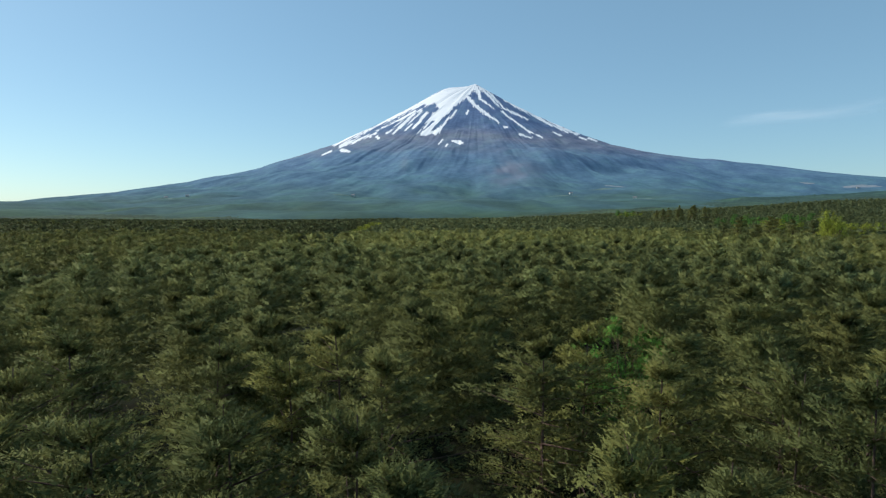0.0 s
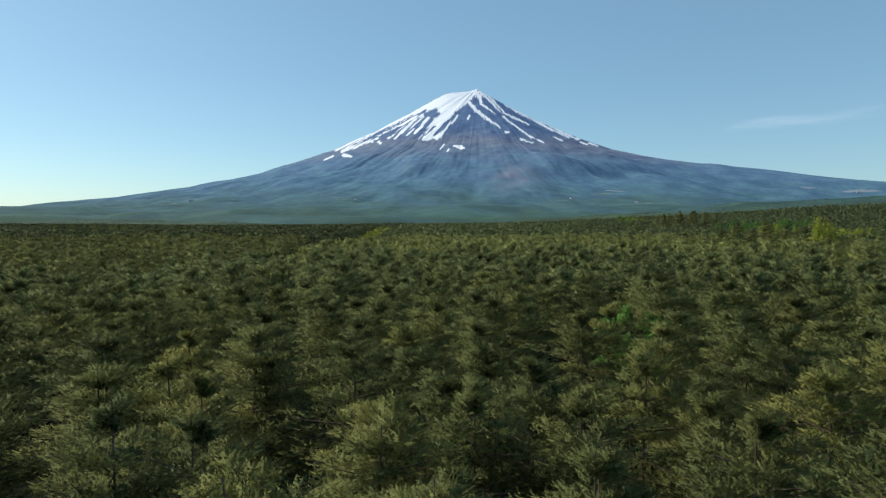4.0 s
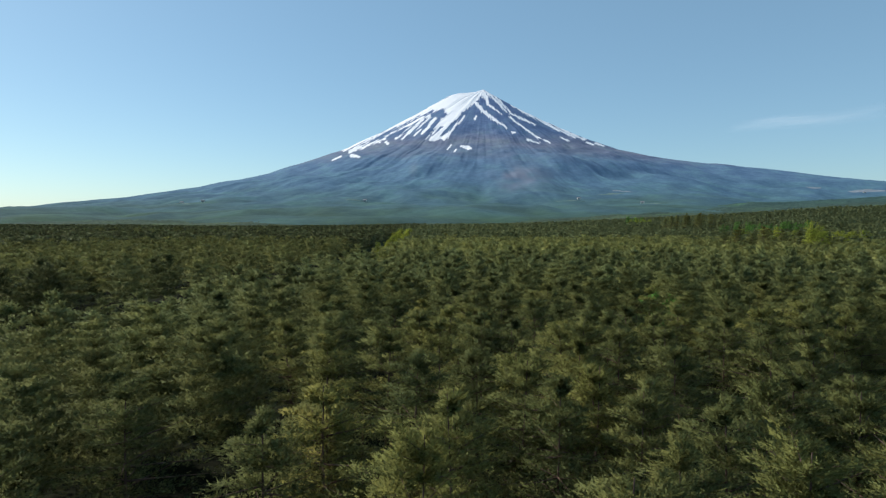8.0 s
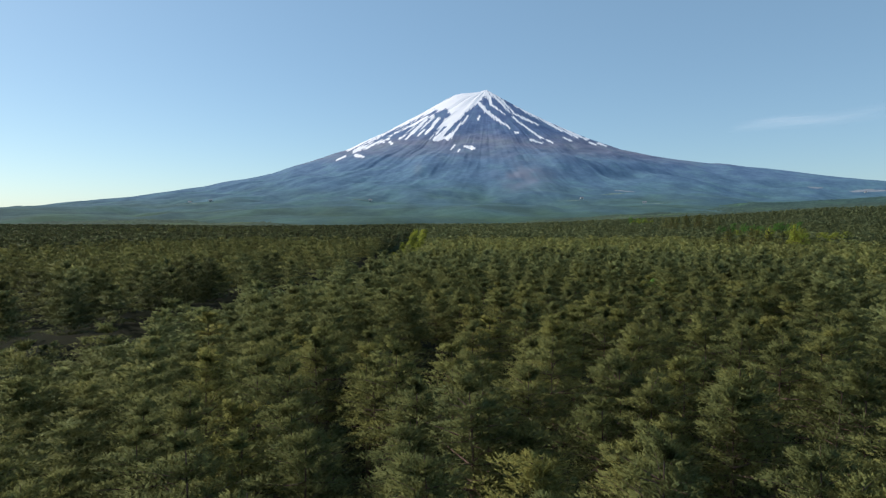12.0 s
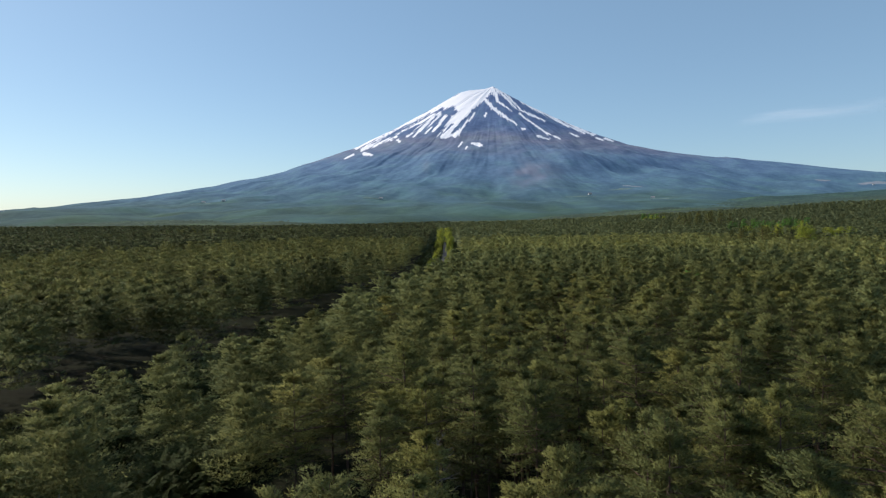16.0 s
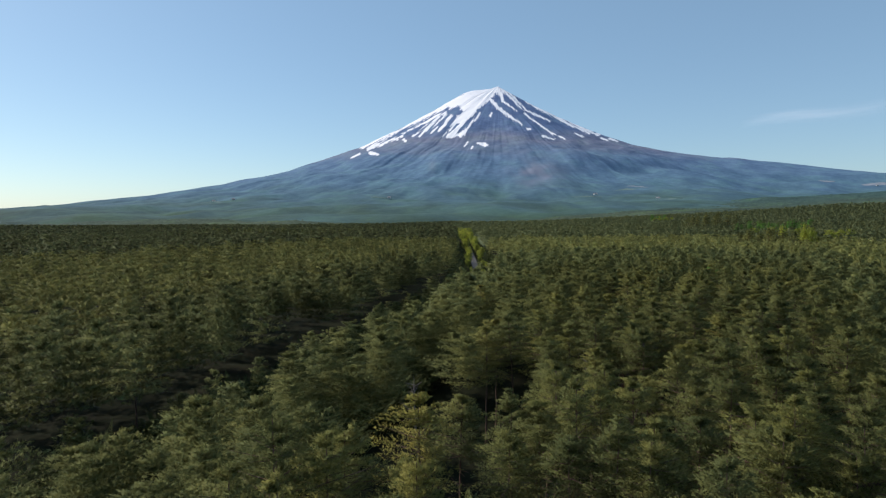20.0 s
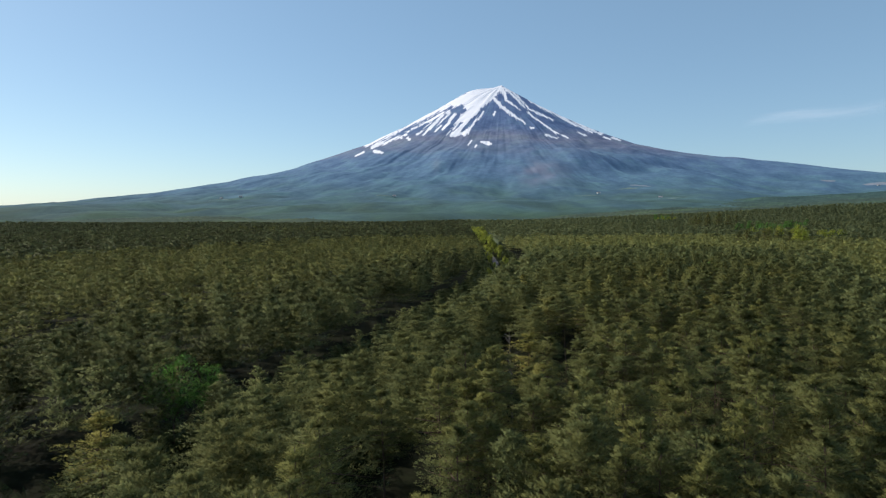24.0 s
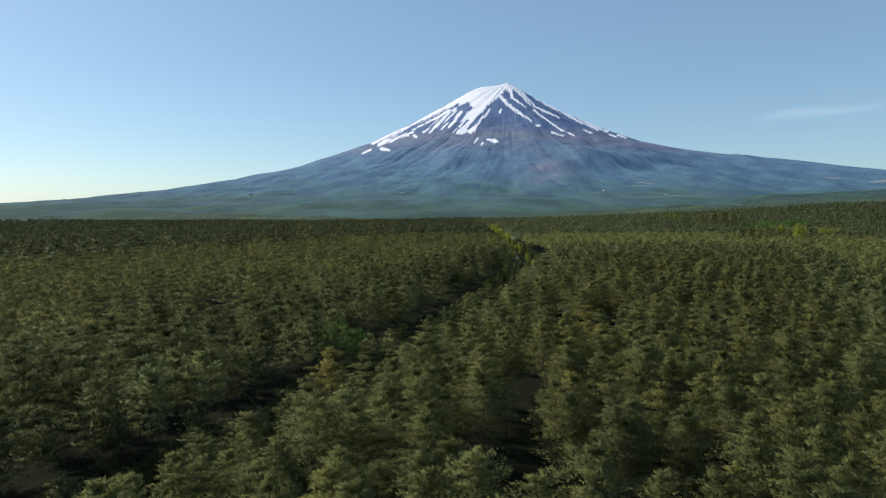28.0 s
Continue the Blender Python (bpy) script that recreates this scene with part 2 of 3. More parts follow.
def mountain_height(r, phi):
    c, s = np.cos(phi), np.sin(phi)
    side = np.where(c < 0, np.interp(r, LEFT_R, LEFT_Z), np.interp(r, RIGHT_R, RIGHT_Z))
    front = np.interp(r, FRONT_R, FRONT_Z)
    w = np.abs(c) ** np.interp(r, (0, 600, 1800), (2.2, 4, 10))
    z = side * w + front * (1 - w)
    # gullies run down from the top
    gully = fbm(phi * 9, r / 900, 3, 4) * np.interp(r, (0, 120, 700, 1800, 3500), (0, 4, 10, 16, 8))
    gully = gully + (0.25 - np.abs(fbm(phi * 24, r / 1300 + 20, 6, 3))) * np.interp(r, (0, 450, 1000, 1800, 3200), (0, 0, 8, 10, 4))
    lumps = fbm(r * c / 260 + 40, r * s / 260 + 40, 5, 4) * np.interp(r, (0, 500, 1500, 4000), (0, 16, 42, 26))
    x, y = r * c, r * s
    for hx, hy, tall, wide in ((1770, -1150, 42, 120), (1180, -1250, 26, 150), (-900, -1500, 22, 190), (420, -1250, 24, 170), (-1500, -1300, 18, 200), (2300, -800, 30, 170)):
        z = z + tall * np.exp(-((x - hx) ** 2 + (y - hy) ** 2) / wide ** 2)
    front_only = np.clip(-s * 1.3, 0, 1)
    return z + (gully + lumps) * np.clip(front_only + 0.12, 0, 1)


mr = np.concatenate([np.linspace(0.5, 1250, 230), np.geomspace(1262, 5000, 70)])
mp = np.radians(np.linspace(-188, 8, 760))
MR, MP = np.meshgrid(mr, mp, indexing="ij")
MZ = mountain_height(MR, MP)
MX = PEAK_X + MR * np.cos(MP)
MY = PEAK_Y + MR * np.sin(MP) - 0.1 * np.maximum(0, -MR * np.cos(MP))


# snow on the two faces seen: upper end, lower end, half widths there; sideways of and down from the summit in steps of 1.5 m
SNOWFIELD = ((2, 0, -135, 20, 12, 14), (-20, 20, -150, 95, 20, 30), (-40, 38, -185, 165, 24, 20), (-80, 26, -190, 76, 22, 22), (-150, 60, -230, 92, 20, 15), (-130, 22, -420, 172, 12, 10), (-400, 162, -690, 292, 8, 9),
             (-260, 122, -480, 226, 5, 4), (-480, 236, -655, 302, 5, 6))
STREAKS = ((-290, 140, -385, 240, 8, 3), (-230, 140, -282, 215, 7, 5), (-190, 150, -240, 235, 12, 5), (-130, 140, -245, 245, 12, 4), (-110, 120, -215, 235, 12, 8), (-100, 150, -165, 235, 5, 10),
           (-170, 235, -240, 245, 12, 6), (-320, 172, -350, 215, 4, 3), (-85, 132, -112, 168, 7, 6), (-345, 175, -400, 225, 4, 3), (-255, 130, -320, 205, 5, 3), (-160, 160, -225, 225, 5, 4), (-300, 195, -330, 240, 3, 2), (-205, 170, -262, 240, 4, 3))
TONGUES = ((-40, 55, 5, 105, 8, 8), (5, 105, 60, 145, 8, 8), (60, 145, 132, 192, 8, 4), (5, 15, 30, 75, 10, 5), (30, 75, 105, 125, 4, 3), (20, 10, 72, 62, 10, 6), (72, 62, 130, 120, 6, 3),
           (50, 25, 140, 115, 6, 5), (140, 120, 265, 178, 5, 3), (135, 135, 195, 180, 4, 6), (195, 180, 265, 230, 6, 5), (265, 230, 344, 268, 5, 3))
LONG_TONGUES = ((60, 15, 170, 90, 4, 4), (110, 55, 240, 135, 4, 5), (175, 95, 285, 155, 4, 6), (285, 155, 375, 205, 8, 6), (375, 205, 460, 245, 6, 3), (325, 166, 415, 215, 4, 5), (415, 215, 502, 252, 5, 5))
PATCHES = ((-470, 255, -458, 262, 6, 6), (-420, 236, -410, 232, 6, 3), (-505, 257, -500, 255, 4, 4), (-640, 320, -598, 328, 8, 5), (-745, 345, -700, 325, 3, 3), (-85, 280, -40, 290, 5, 8), (-150, 295, -135, 275, 2, 3),
           (-112, 308, -108, 298, 2, 3), (-28, 142, -22, 132, 8, 6), (160, 214, 172, 217, 7, 5), (236, 252, 292, 269, 5, 4), (388, 243, 432, 258, 3, 3), (515, 268, 545, 280, 4, 3), (552, 271, 592, 285, 4, 3))


def snow_cover(q, v):
    """How far inside the snow a place lies, below 0 outside it; edges are ragged, and fray downhill."""
    best = np.full(q.shape, -99.0)
    fan = q / (v + 60.0)
    ragged = fbm(fan * 38 + 50, v / 50 + 9, 14, 4) * 11 + fbm(q / 8 + 7, v / 8 + 7, 15, 2) * 5
    for group, rough in ((SNOWFIELD, 1.3), (STREAKS, 1.1), (TONGUES, 0.75), (LONG_TONGUES, 0.75), (PATCHES, 0.6)):
        for q0, v0, q1, v1, h0, h1 in group:
            t = np.clip(((q - q0) * (q1 - q0) + (v - v0) * (v1 - v0)) / ((q1 - q0) ** 2 + (v1 - v0) ** 2 + 1e-6), 0, 1)
            d = np.hypot(q - q0 - t * (q1 - q0), v - v0 - t * (v1 - v0))
            best = np.maximum(best, h0 + (h1 - h0) * t - d + ragged * rough)
    return best


# the slope's nearer parts look larger from the plain
near_by = 4590.0 / (4590.0 - (PEAK_Y - MY))
SIDE, DOWN = (MX - PEAK_X) * near_by / 4.41, (1002 - 27 - (MZ - 27) * near_by) / 4.36
SNOW = np.clip(snow_cover(SIDE * 2.85, DOWN * 2.85) * 0.42 + 0.5, 0, 1) * (DOWN < 126)
SCAR = np.exp(-((SIDE - 83) / 42) ** 2 - ((DOWN - 153) / 20) ** 2) * (0.75 + fbm(SIDE / 14 + 5, DOWN / 10 + 5, 51, 3)) + 0.4 * np.exp(-((SIDE + 108) / 7) ** 2 - ((DOWN - 138) / 12) ** 2)
SCAR = np.clip(SCAR + 0.35 * np.exp(-((DOWN - 112) / 13) ** 2) * np.clip(fbm(SIDE / 45 + 8, DOWN / 9 + 8, 52, 4) * 2.2 + 0.5, 0, 1), 0, 1)


def mountain_material():
    m, n, l = shader("volcano_slopes")
    bsdf = n["Principled BSDF"]
    geo = n.new("ShaderNodeNewGeometry")
    xyz = n.new("ShaderNodeSeparateXYZ")
    l.new(geo.outputs["Position"], xyz.inputs[0])
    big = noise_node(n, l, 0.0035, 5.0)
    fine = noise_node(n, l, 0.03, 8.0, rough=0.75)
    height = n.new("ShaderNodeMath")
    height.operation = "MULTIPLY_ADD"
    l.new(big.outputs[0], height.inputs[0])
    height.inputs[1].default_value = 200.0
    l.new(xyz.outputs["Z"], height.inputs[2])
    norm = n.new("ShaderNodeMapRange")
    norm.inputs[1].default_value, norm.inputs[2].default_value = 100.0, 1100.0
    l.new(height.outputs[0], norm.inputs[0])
    # the blue in these height zones is air haze put into the base colour
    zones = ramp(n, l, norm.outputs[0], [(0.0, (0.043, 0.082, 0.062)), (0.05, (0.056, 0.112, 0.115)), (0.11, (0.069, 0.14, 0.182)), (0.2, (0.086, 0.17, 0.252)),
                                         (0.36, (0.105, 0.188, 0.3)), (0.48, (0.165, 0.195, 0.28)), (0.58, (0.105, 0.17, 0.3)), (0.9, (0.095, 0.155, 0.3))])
    mott = ramp(n, l, fine.outputs[0], [(0.32, (0.76, 0.8, 0.84)), (0.68, (1.26, 1.21, 1.15))])
    rock = blend(n, l, zones.outputs[0], mott.outputs[0], 1.0, "MULTIPLY")
    meadow_noise = n.new("ShaderNodeTexNoise")
    meadow_noise.inputs["Scale"].default_value, meadow_noise.inputs["Detail"].default_value = 0.008, 7.0
    squash = n.new("ShaderNodeMapping")
    squash.inputs["Scale"].default_value = (1.0, 0.6, 2.2)
    l.new(geo.outputs["Position"], squash.inputs[0])
    l.new(squash.outputs[0], meadow_noise.inputs["Vector"])
    meadow = ramp(n, l, meadow_noise.outputs[0], [(0.38, (0.84, 0.86, 0.9)), (0.5, (1.0, 1.0, 1.0)), (0.62, (1.12, 1.15, 1.04))])
    rock = blend(n, l, rock, meadow.outputs[0], 1.0, "MULTIPLY")
    scar = n.new("ShaderNodeAttribute")
    scar.attribute_name = "scar"
    rock = blend(n, l, rock, (0.165, 0.2, 0.27), scar.outputs["Fac"])
    snow = n.new("ShaderNodeAttribute")
    snow.attribute_name = "snow"
    l.new(blend(n, l, rock, (0.86, 0.88, 0.92), snow.outputs["Fac"]), bsdf.inputs["Base Color"])
    bsdf.inputs["Roughness"].default_value = 0.95
    bsdf.inputs["Specular IOR Level"].default_value = 0.1
    return m


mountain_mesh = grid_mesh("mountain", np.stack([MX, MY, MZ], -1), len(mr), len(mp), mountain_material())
mountain_mesh.attributes.new("snow", "FLOAT", "POINT").data.foreach_set("value", SNOW.astype(np.float32).ravel())
mountain_mesh.attributes.new("scar", "FLOAT", "POINT").data.foreach_set("value", SCAR.astype(np.float32).ravel())
mountain = tagged(new("mountain", mountain_mesh), "grey volcanic cone tinted with haze blue, with a streaked white snow cap", "mountain", kind="structure")

# ---------------------------------------------------------------- far woods
fr = np.geomspace(330, 2900, 190)
fa = np.radians(np.linspace(-62, 62, 1000))
FR, FA = np.meshgrid(fr, fa, indexing="ij")
FR = FR * (1 + rng.uniform(-0.004, 0.004, FR.shape))
FX, FY = FR * np.sin(FA), FR * np.cos(FA)
FZ = hills(FX, FY) + np.interp(FR, (330, 520, 780, 900), (8.2, 8.6, 9.4, 11.0)) + fbm(FX / 60, FY / 60, 21, 3) * np.interp(FR, (330, 800, 1000), (2.0, 3.0, 5.0)) + rng.uniform(-1, 1, FR.shape) * np.interp(FR, (330, 780, 1300, 2500), (0.4, 0.9, 1.3, 0.8))
FZ[0] -= 9
# the road's cutting stays open
FZ -= 10 * ((np.abs(FX - np.interp(FY, (320, 460, 560), (-76, -92, -106))) < 12) & (FY < 475))
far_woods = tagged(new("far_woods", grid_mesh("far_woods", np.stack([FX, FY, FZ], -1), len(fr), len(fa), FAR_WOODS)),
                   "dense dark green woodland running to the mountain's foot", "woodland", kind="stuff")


# ---------------------------------------------------------------- pines
def limbs_of(r, height, low, reach, whorls, per):
    """Root, tip and length of the limbs of one tree, which stand in whorls up the stem."""
    t = np.repeat((np.arange(whorls) + r.uniform(-0.25, 0.25, whorls)) / (whorls - 0.6), per).clip(0, 1)
    count = whorls * per
    h = low + (height - 0.3 - low) * t + r.normal(0, 0.13, count)
    a = np.tile(np.arange(per) * 2 * np.pi / per, whorls) + np.repeat(r.uniform(0, 6.28, whorls), per) + r.uniform(-0.35, 0.35, count)
    shape = np.interp(t, (0, 0.1, 0.35, 0.6, 0.85, 1), (0.9, 1.0, 0.9, 0.69, 0.39, 0.09))
    length = reach * shape * r.uniform(0.6, 1.15, count) * (1 + 0.22 * np.cos(a - r.uniform(0, 6.28)))
    rise = length * (0.06 + 0.5 * t ** 1.7) + r.uniform(-0.15, 0.2, count)
    root = np.stack([0 * h, 0 * h, h], -1)
    tip = root + np.stack([np.cos(a) * length, np.sin(a) * length, rise], -1)
    return root, tip, length, a


def clump_shards(r, root, tip, length, clumps, shards, size, width, swell=0.56, flat=0.17):
    """Narrow triangles, sprays of needles, that make flat domed pads along the limbs."""
    n = len(root)
    along = np.linspace(1.0, 0.25, clumps)[None] + r.uniform(-0.1, 0.06, (n, clumps)) if clumps > 1 else r.uniform(0.6, 0.95, (n, 1))
    centre = root[:, None] + (tip - root)[:, None] * along[..., None]
    side = np.stack([-(tip - root)[:, 1], (tip - root)[:, 0], 0 * length], -1) / np.maximum(length, 0.05)[:, None]
    centre = centre + side[:, None] * (r.normal(0, 0.2, (n, clumps)) * length[:, None])[..., None]
    big = np.clip(0.22 + 0.2 * length, 0.22, 0.85)[:, None] * r.uniform(0.7, 1.3, (n, clumps)) * swell / 0.5
    c, g = np.repeat(centre.reshape(-1, 3), shards, 0), np.repeat(big.ravel(), shards)[:, None]
    k = len(c)
    a = r.uniform(0, 2 * np.pi, k)
    rad = np.sqrt(r.uniform(0.0, 1, k))[:, None]
    ray = np.stack([np.cos(a), np.sin(a), 0 * a], -1)
    lift = np.where(r.random((k, 1)) < 0.78, flat * (1 - rad ** 2) * 1.5, -0.5 * flat * (1 - rad))
    place = c + g * (ray * rad + np.array([0, 0, 1.0]) * (lift + r.normal(0, 0.3 * flat, (k, 1))))
    # shading follows the domed pad and the crown, not the single spray
    arm = place * np.array([1.0, 1.0, 0.0])
    soft_n = ray * rad * 0.62 + 0.6 * arm / np.maximum(np.linalg.norm(arm, axis=1, keepdims=True), 1.2) + np.array([0, 0, 0.28]) + r.normal(0, 0.17, (k, 3))
    soft_n = np.repeat(soft_n / np.linalg.norm(soft_n, axis=1, keepdims=True), 3, 0)
    # sprays point outwards from the pad and along the limb, and turn up at their ends
    out_ = np.repeat(np.repeat((tip - root) / np.maximum(length, 0.05)[:, None], clumps, 0), shards, 0)
    d = ray * 0.8 + out_ * 0.55 + r.normal(0, 0.35, (k, 3)) * np.array([1, 1, 0.45]) + np.array([0, 0, 0.28])
    d /= np.linalg.norm(d, axis=1, keepdims=True)
    nrm = np.array([0, 0, 0.8]) + ray * 0.35 + r.normal(0, 0.45, (k, 3))
    across = np.cross(nrm, d)
    across /= np.maximum(np.linalg.norm(across, axis=1, keepdims=True), 1e-6)
    s = size * r.uniform(0.6, 1.35, (k, 1))
    b = width * r.uniform(0.7, 1.3, (k, 1))
    tri = np.stack([place + across * b * 0.5 - d * s * 0.35, place - across * b * 0.5 - d * s * 0.35, place + d * s * 0.65], 1).reshape(-1, 3)
    return np.concatenate([tri, soft_n], 1)


def tubes(starts, ends, r0, r1, sides=4):
    """Tapered limbs."""
    n = len(starts)
    d = ends - starts
    d = d / np.maximum(np.linalg.norm(d, axis=1, keepdims=True), 1e-6)
    x = np.cross(d, np.where(np.abs(d[:, 2:]) < 0.9, [[0, 0, 1.0]], [[1.0, 0, 0]]))
    x /= np.linalg.norm(x, axis=1, keepdims=True)
    y = np.cross(d, x)
    ang = np.arange(sides) * 2 * np.pi / sides
    ring = x[:, None] * np.cos(ang)[None, :, None] + y[:, None] * np.sin(ang)[None, :, None]
    lo = starts[:, None] + ring * np.reshape(r0, (-1, 1, 1))
    hi = ends[:, None] + ring * np.reshape(r1, (-1, 1, 1))
    v = np.concatenate([lo, hi], 1).reshape(-1, 3)
    base = (np.arange(n) * 2 * sides)[:, None]
    i = np.arange(sides)
    f = np.stack([base + i, base + (i + 1) % sides, base + sides + (i + 1) % sides, base + sides + i], -1).reshape(-1, 4)
    return v, f


def part(name, me, parent, label=""):
    ob = new(name, me)
    ob.parent = parent
    return tagged(ob, label)


def tri_mesh(name, verts, material):
    me = bpy.data.meshes.new(name)
    fill_mesh(me, verts[:, :3], np.arange(len(verts)).reshape(-1, 3), True)
    if verts.shape[1] == 7:
        me.attributes.new("tone", "FLOAT", "POINT").data.foreach_set("value", np.ascontiguousarray(verts[:, 6], np.float32))
    if verts.shape[1] >= 6:
        me.attributes.new("custom_normal", "FLOAT_VECTOR", "POINT").data.foreach_set("vector", np.ascontiguousarray(verts[:, 3:6], np.float32).ravel())
        me.update()
    me.materials.append(material)
    return me


def quad_mesh(name, verts, faces, material):
    me = bpy.data.meshes.new(name)
    fill_mesh(me, verts, faces, True)
    me.materials.append(material)
    return me


def trunk_rings(r, height, girth, lean=0.25, rings=7, sides=7):
    z = np.linspace(-0.15, height, rings)
    bend = np.cumsum(r.normal(0, lean / rings, (rings, 2)), 0)
    rad = girth * (1 - 0.88 * (z / height).clip(0, 1)) * (1 + 0.35 * np.exp(-z.clip(0) * 2))
    ang = np.arange(sides) * 2 * np.pi / sides
    v = np.stack([bend[:, :1] + rad[:, None] * np.cos(ang), bend[:, 1:] + rad[:, None] * np.sin(ang), np.repeat(z[:, None], sides, 1)], -1)
    idx = np.arange(rings * sides).reshape(rings, sides)
    nxt = np.roll(idx, -1, 1)
    f = np.stack([idx[:-1], nxt[:-1], nxt[1:], idx[1:]], -1).reshape(-1, 4)
    return v.reshape(-1, 3), f


def pine_parts(seed, leaves, height=14.2, reach=3.15):
    r = np.random.default_rng(seed)
    low = height * r.uniform(0.54, 0.62)
    root, tip, length, a = limbs_of(r, height, low, reach * r.uniform(0.88, 1.14), 7, 6)
    tv, tf = trunk_rings(r, height, 0.145)
    # a few bare dead limbs under the crown
    dead = 9
    dh, da, dl = r.uniform(low * 0.6, low * 1.15, dead), r.uniform(0, 6.28, dead), r.uniform(0.6, 1.9, dead)
    droot = np.stack([0 * dh, 0 * dh, dh], -1)
    dtip = droot + np.stack([np.cos(da) * dl, np.sin(da) * dl, dl * 0.2], -1)
    lv, lf = tubes(np.concatenate([root, droot]), np.concatenate([tip, dtip]), np.r_[0.014 + 0.011 * length, np.full(dead, 0.022)], 0.006)
    nv = clump_shards(r, root, tip, length, 4, 50, 0.3, 0.1, 0.52)
    return quad_mesh("trunk", tv, tf, BARK), quad_mesh("branchwork", lv, lf, BARK), tri_mesh("crown", nv, leaves)


def tree_thing(name, meshes, m, label, category, group):
    thing = tagged(new(name), label, category, group)
    thing.matrix_basis = m
    for key, me in zip(("trunk", "branchwork", "crown"), meshes):
        made = part(key, me, thing)
        if key == "branchwork":
            tagged(made, kind="stuff")
    return thing


# the old forest road, left of the flight
ROAD = np.array([(-128, -260), (-116, -200), (-99, -145), (-91, -120), (-86, -100), (-82, -80), (-76, -60), (-71, -30), (-67, 0), (-64, 30), (-61, 60), (-59, 100), (-60, 150), (-66, 220), (-72, 290),
                 (-81, 375), (-92, 460), (-106, 560), (-121, 660)], float)
road_y = np.arange(-255, 655, 4.0)
road_x = np.interp(road_y, ROAD[:, 1], ROAD[:, 0])
road_x = np.convolve(np.pad(road_x, 6, mode="edge"), np.ones(13) / 13, "valid")


def road_gap(x, y):
    """Distance from the road's middle over the half width of its opening."""
    d = np.abs(x - np.interp(y, road_y, road_x))
    half = np.interp(y, (-200, 50, 90, 150, 390, 470), (6.3, 6.3, 7.0, 10.0, 9.5, 3.0))
    return d / half


# the flight's line on the plan, from its start to its end
START, END = np.array((0.0, 0.0)), np.array((-64.3, -183.0))
AIM = np.array((-0.1, 0.995))


def seen_from(x, y):
    """Least distance from the flight's line at which a place lies ahead of it, and the least without regard to the view."""
    best, near = np.full(len(x), 1e9), np.full(len(x), 1e9)
    for s in np.linspace(0, 1, 24):
        o = START + (END - START) * s
        dx, dy = x - o[0], y - o[1]
        ahead, across = dx * AIM[0] + dy * AIM[1], dx * AIM[1] - dy * AIM[0]
        d = np.hypot(dx, dy)
        ok = (np.abs(across) < 0.84 * ahead + 9) & (d > np.interp(s, (0, 1), (10, 28)))
        best = np.minimum(best, np.where(ok, d, 1e9))
        near = np.minimum(near, d)
    return best, near


SPACING = 4.3
gx, gy = np.meshgrid(np.arange(-900, 840, SPACING), np.arange(-300, 960, SPACING * 0.88), indexing="ij")
gx = gx + (np.arange(gx.shape[1]) % 2)[None] * SPACING / 2
gx = (gx + rng.uniform(-1.55, 1.55, gx.shape)).ravel()
gy = (gy + rng.uniform(-1.5, 1.5, gy.shape)).ravel()
keep = (road_gap(gx, gy) > 1) & (rng.random(len(gx)) > 0.07) & (fbm(gx / 17 + 90, gy / 17 + 90, 31, 2) > -0.46)
# the older stand to the east has more gaps
older = smooth(2, -24, gx - np.interp(gy, (-183, 0, 60, 400), (-64, 0, 0, -40)))
keep &= fbm(gx / 9 + 60, gy / 9 + 60, 37, 2) > -0.42 + 0.2 * older
# openings among the pines (middle, half lengths) and trees that stand out
OPENINGS = ((-54, 128, 9, 66), (-59, 70, 5, 36), (84, 176, 26, 7), (158, 392, 34, 22), (140, 292, 24, 16), (150, 252, 19, 11), (107, 186, 9, 8), (4.6, 33, 4.5, 7.0), (-93, -89, 4, 6), (139, 606, 26, 11), (-240, 330, 85, 26))
GREEN_TREES = ((8.4, 38, 14.2), (-94, -90, 12.5), (-91.5, -86, 10.5), (151, 405, 17.5), (158, 400, 18.5), (164, 395, 18), (170, 390, 18.5), (161, 380, 17), (169, 374, 17), (176, 378, 17.5), (182, 384, 18.5), (189, 391, 18.5), (197, 396, 18.5), (206, 400, 18.5), (130, 622, 20), (137, 620, 20), (144, 621, 19))
YELLOW_TREES = ((106.5, 197, 21.0), (110, 200, 19.5), (107, 193, 18.5), (146, 312, 17.2), (140, 315, 16.8), (153, 308, 16.5), (129, 316, 16), (152, 263, 16.5), (159, 266, 17), (166, 267, 16.5), (-98, -125, 5.5), (128, 606, 17), (134, 604, 17.5), (141, 605, 17), (147, 603, 17))
OLIVE_PINES = ((-37, -16), (-47, -48), (-4.5, -30), (-24, -56), (-48, -54), (-51, -6), (-52, -82), (-15, -88), (-20, -12), (-33, -38), (12, -20), (-30, -104), (-90, -60), (-88, -110))
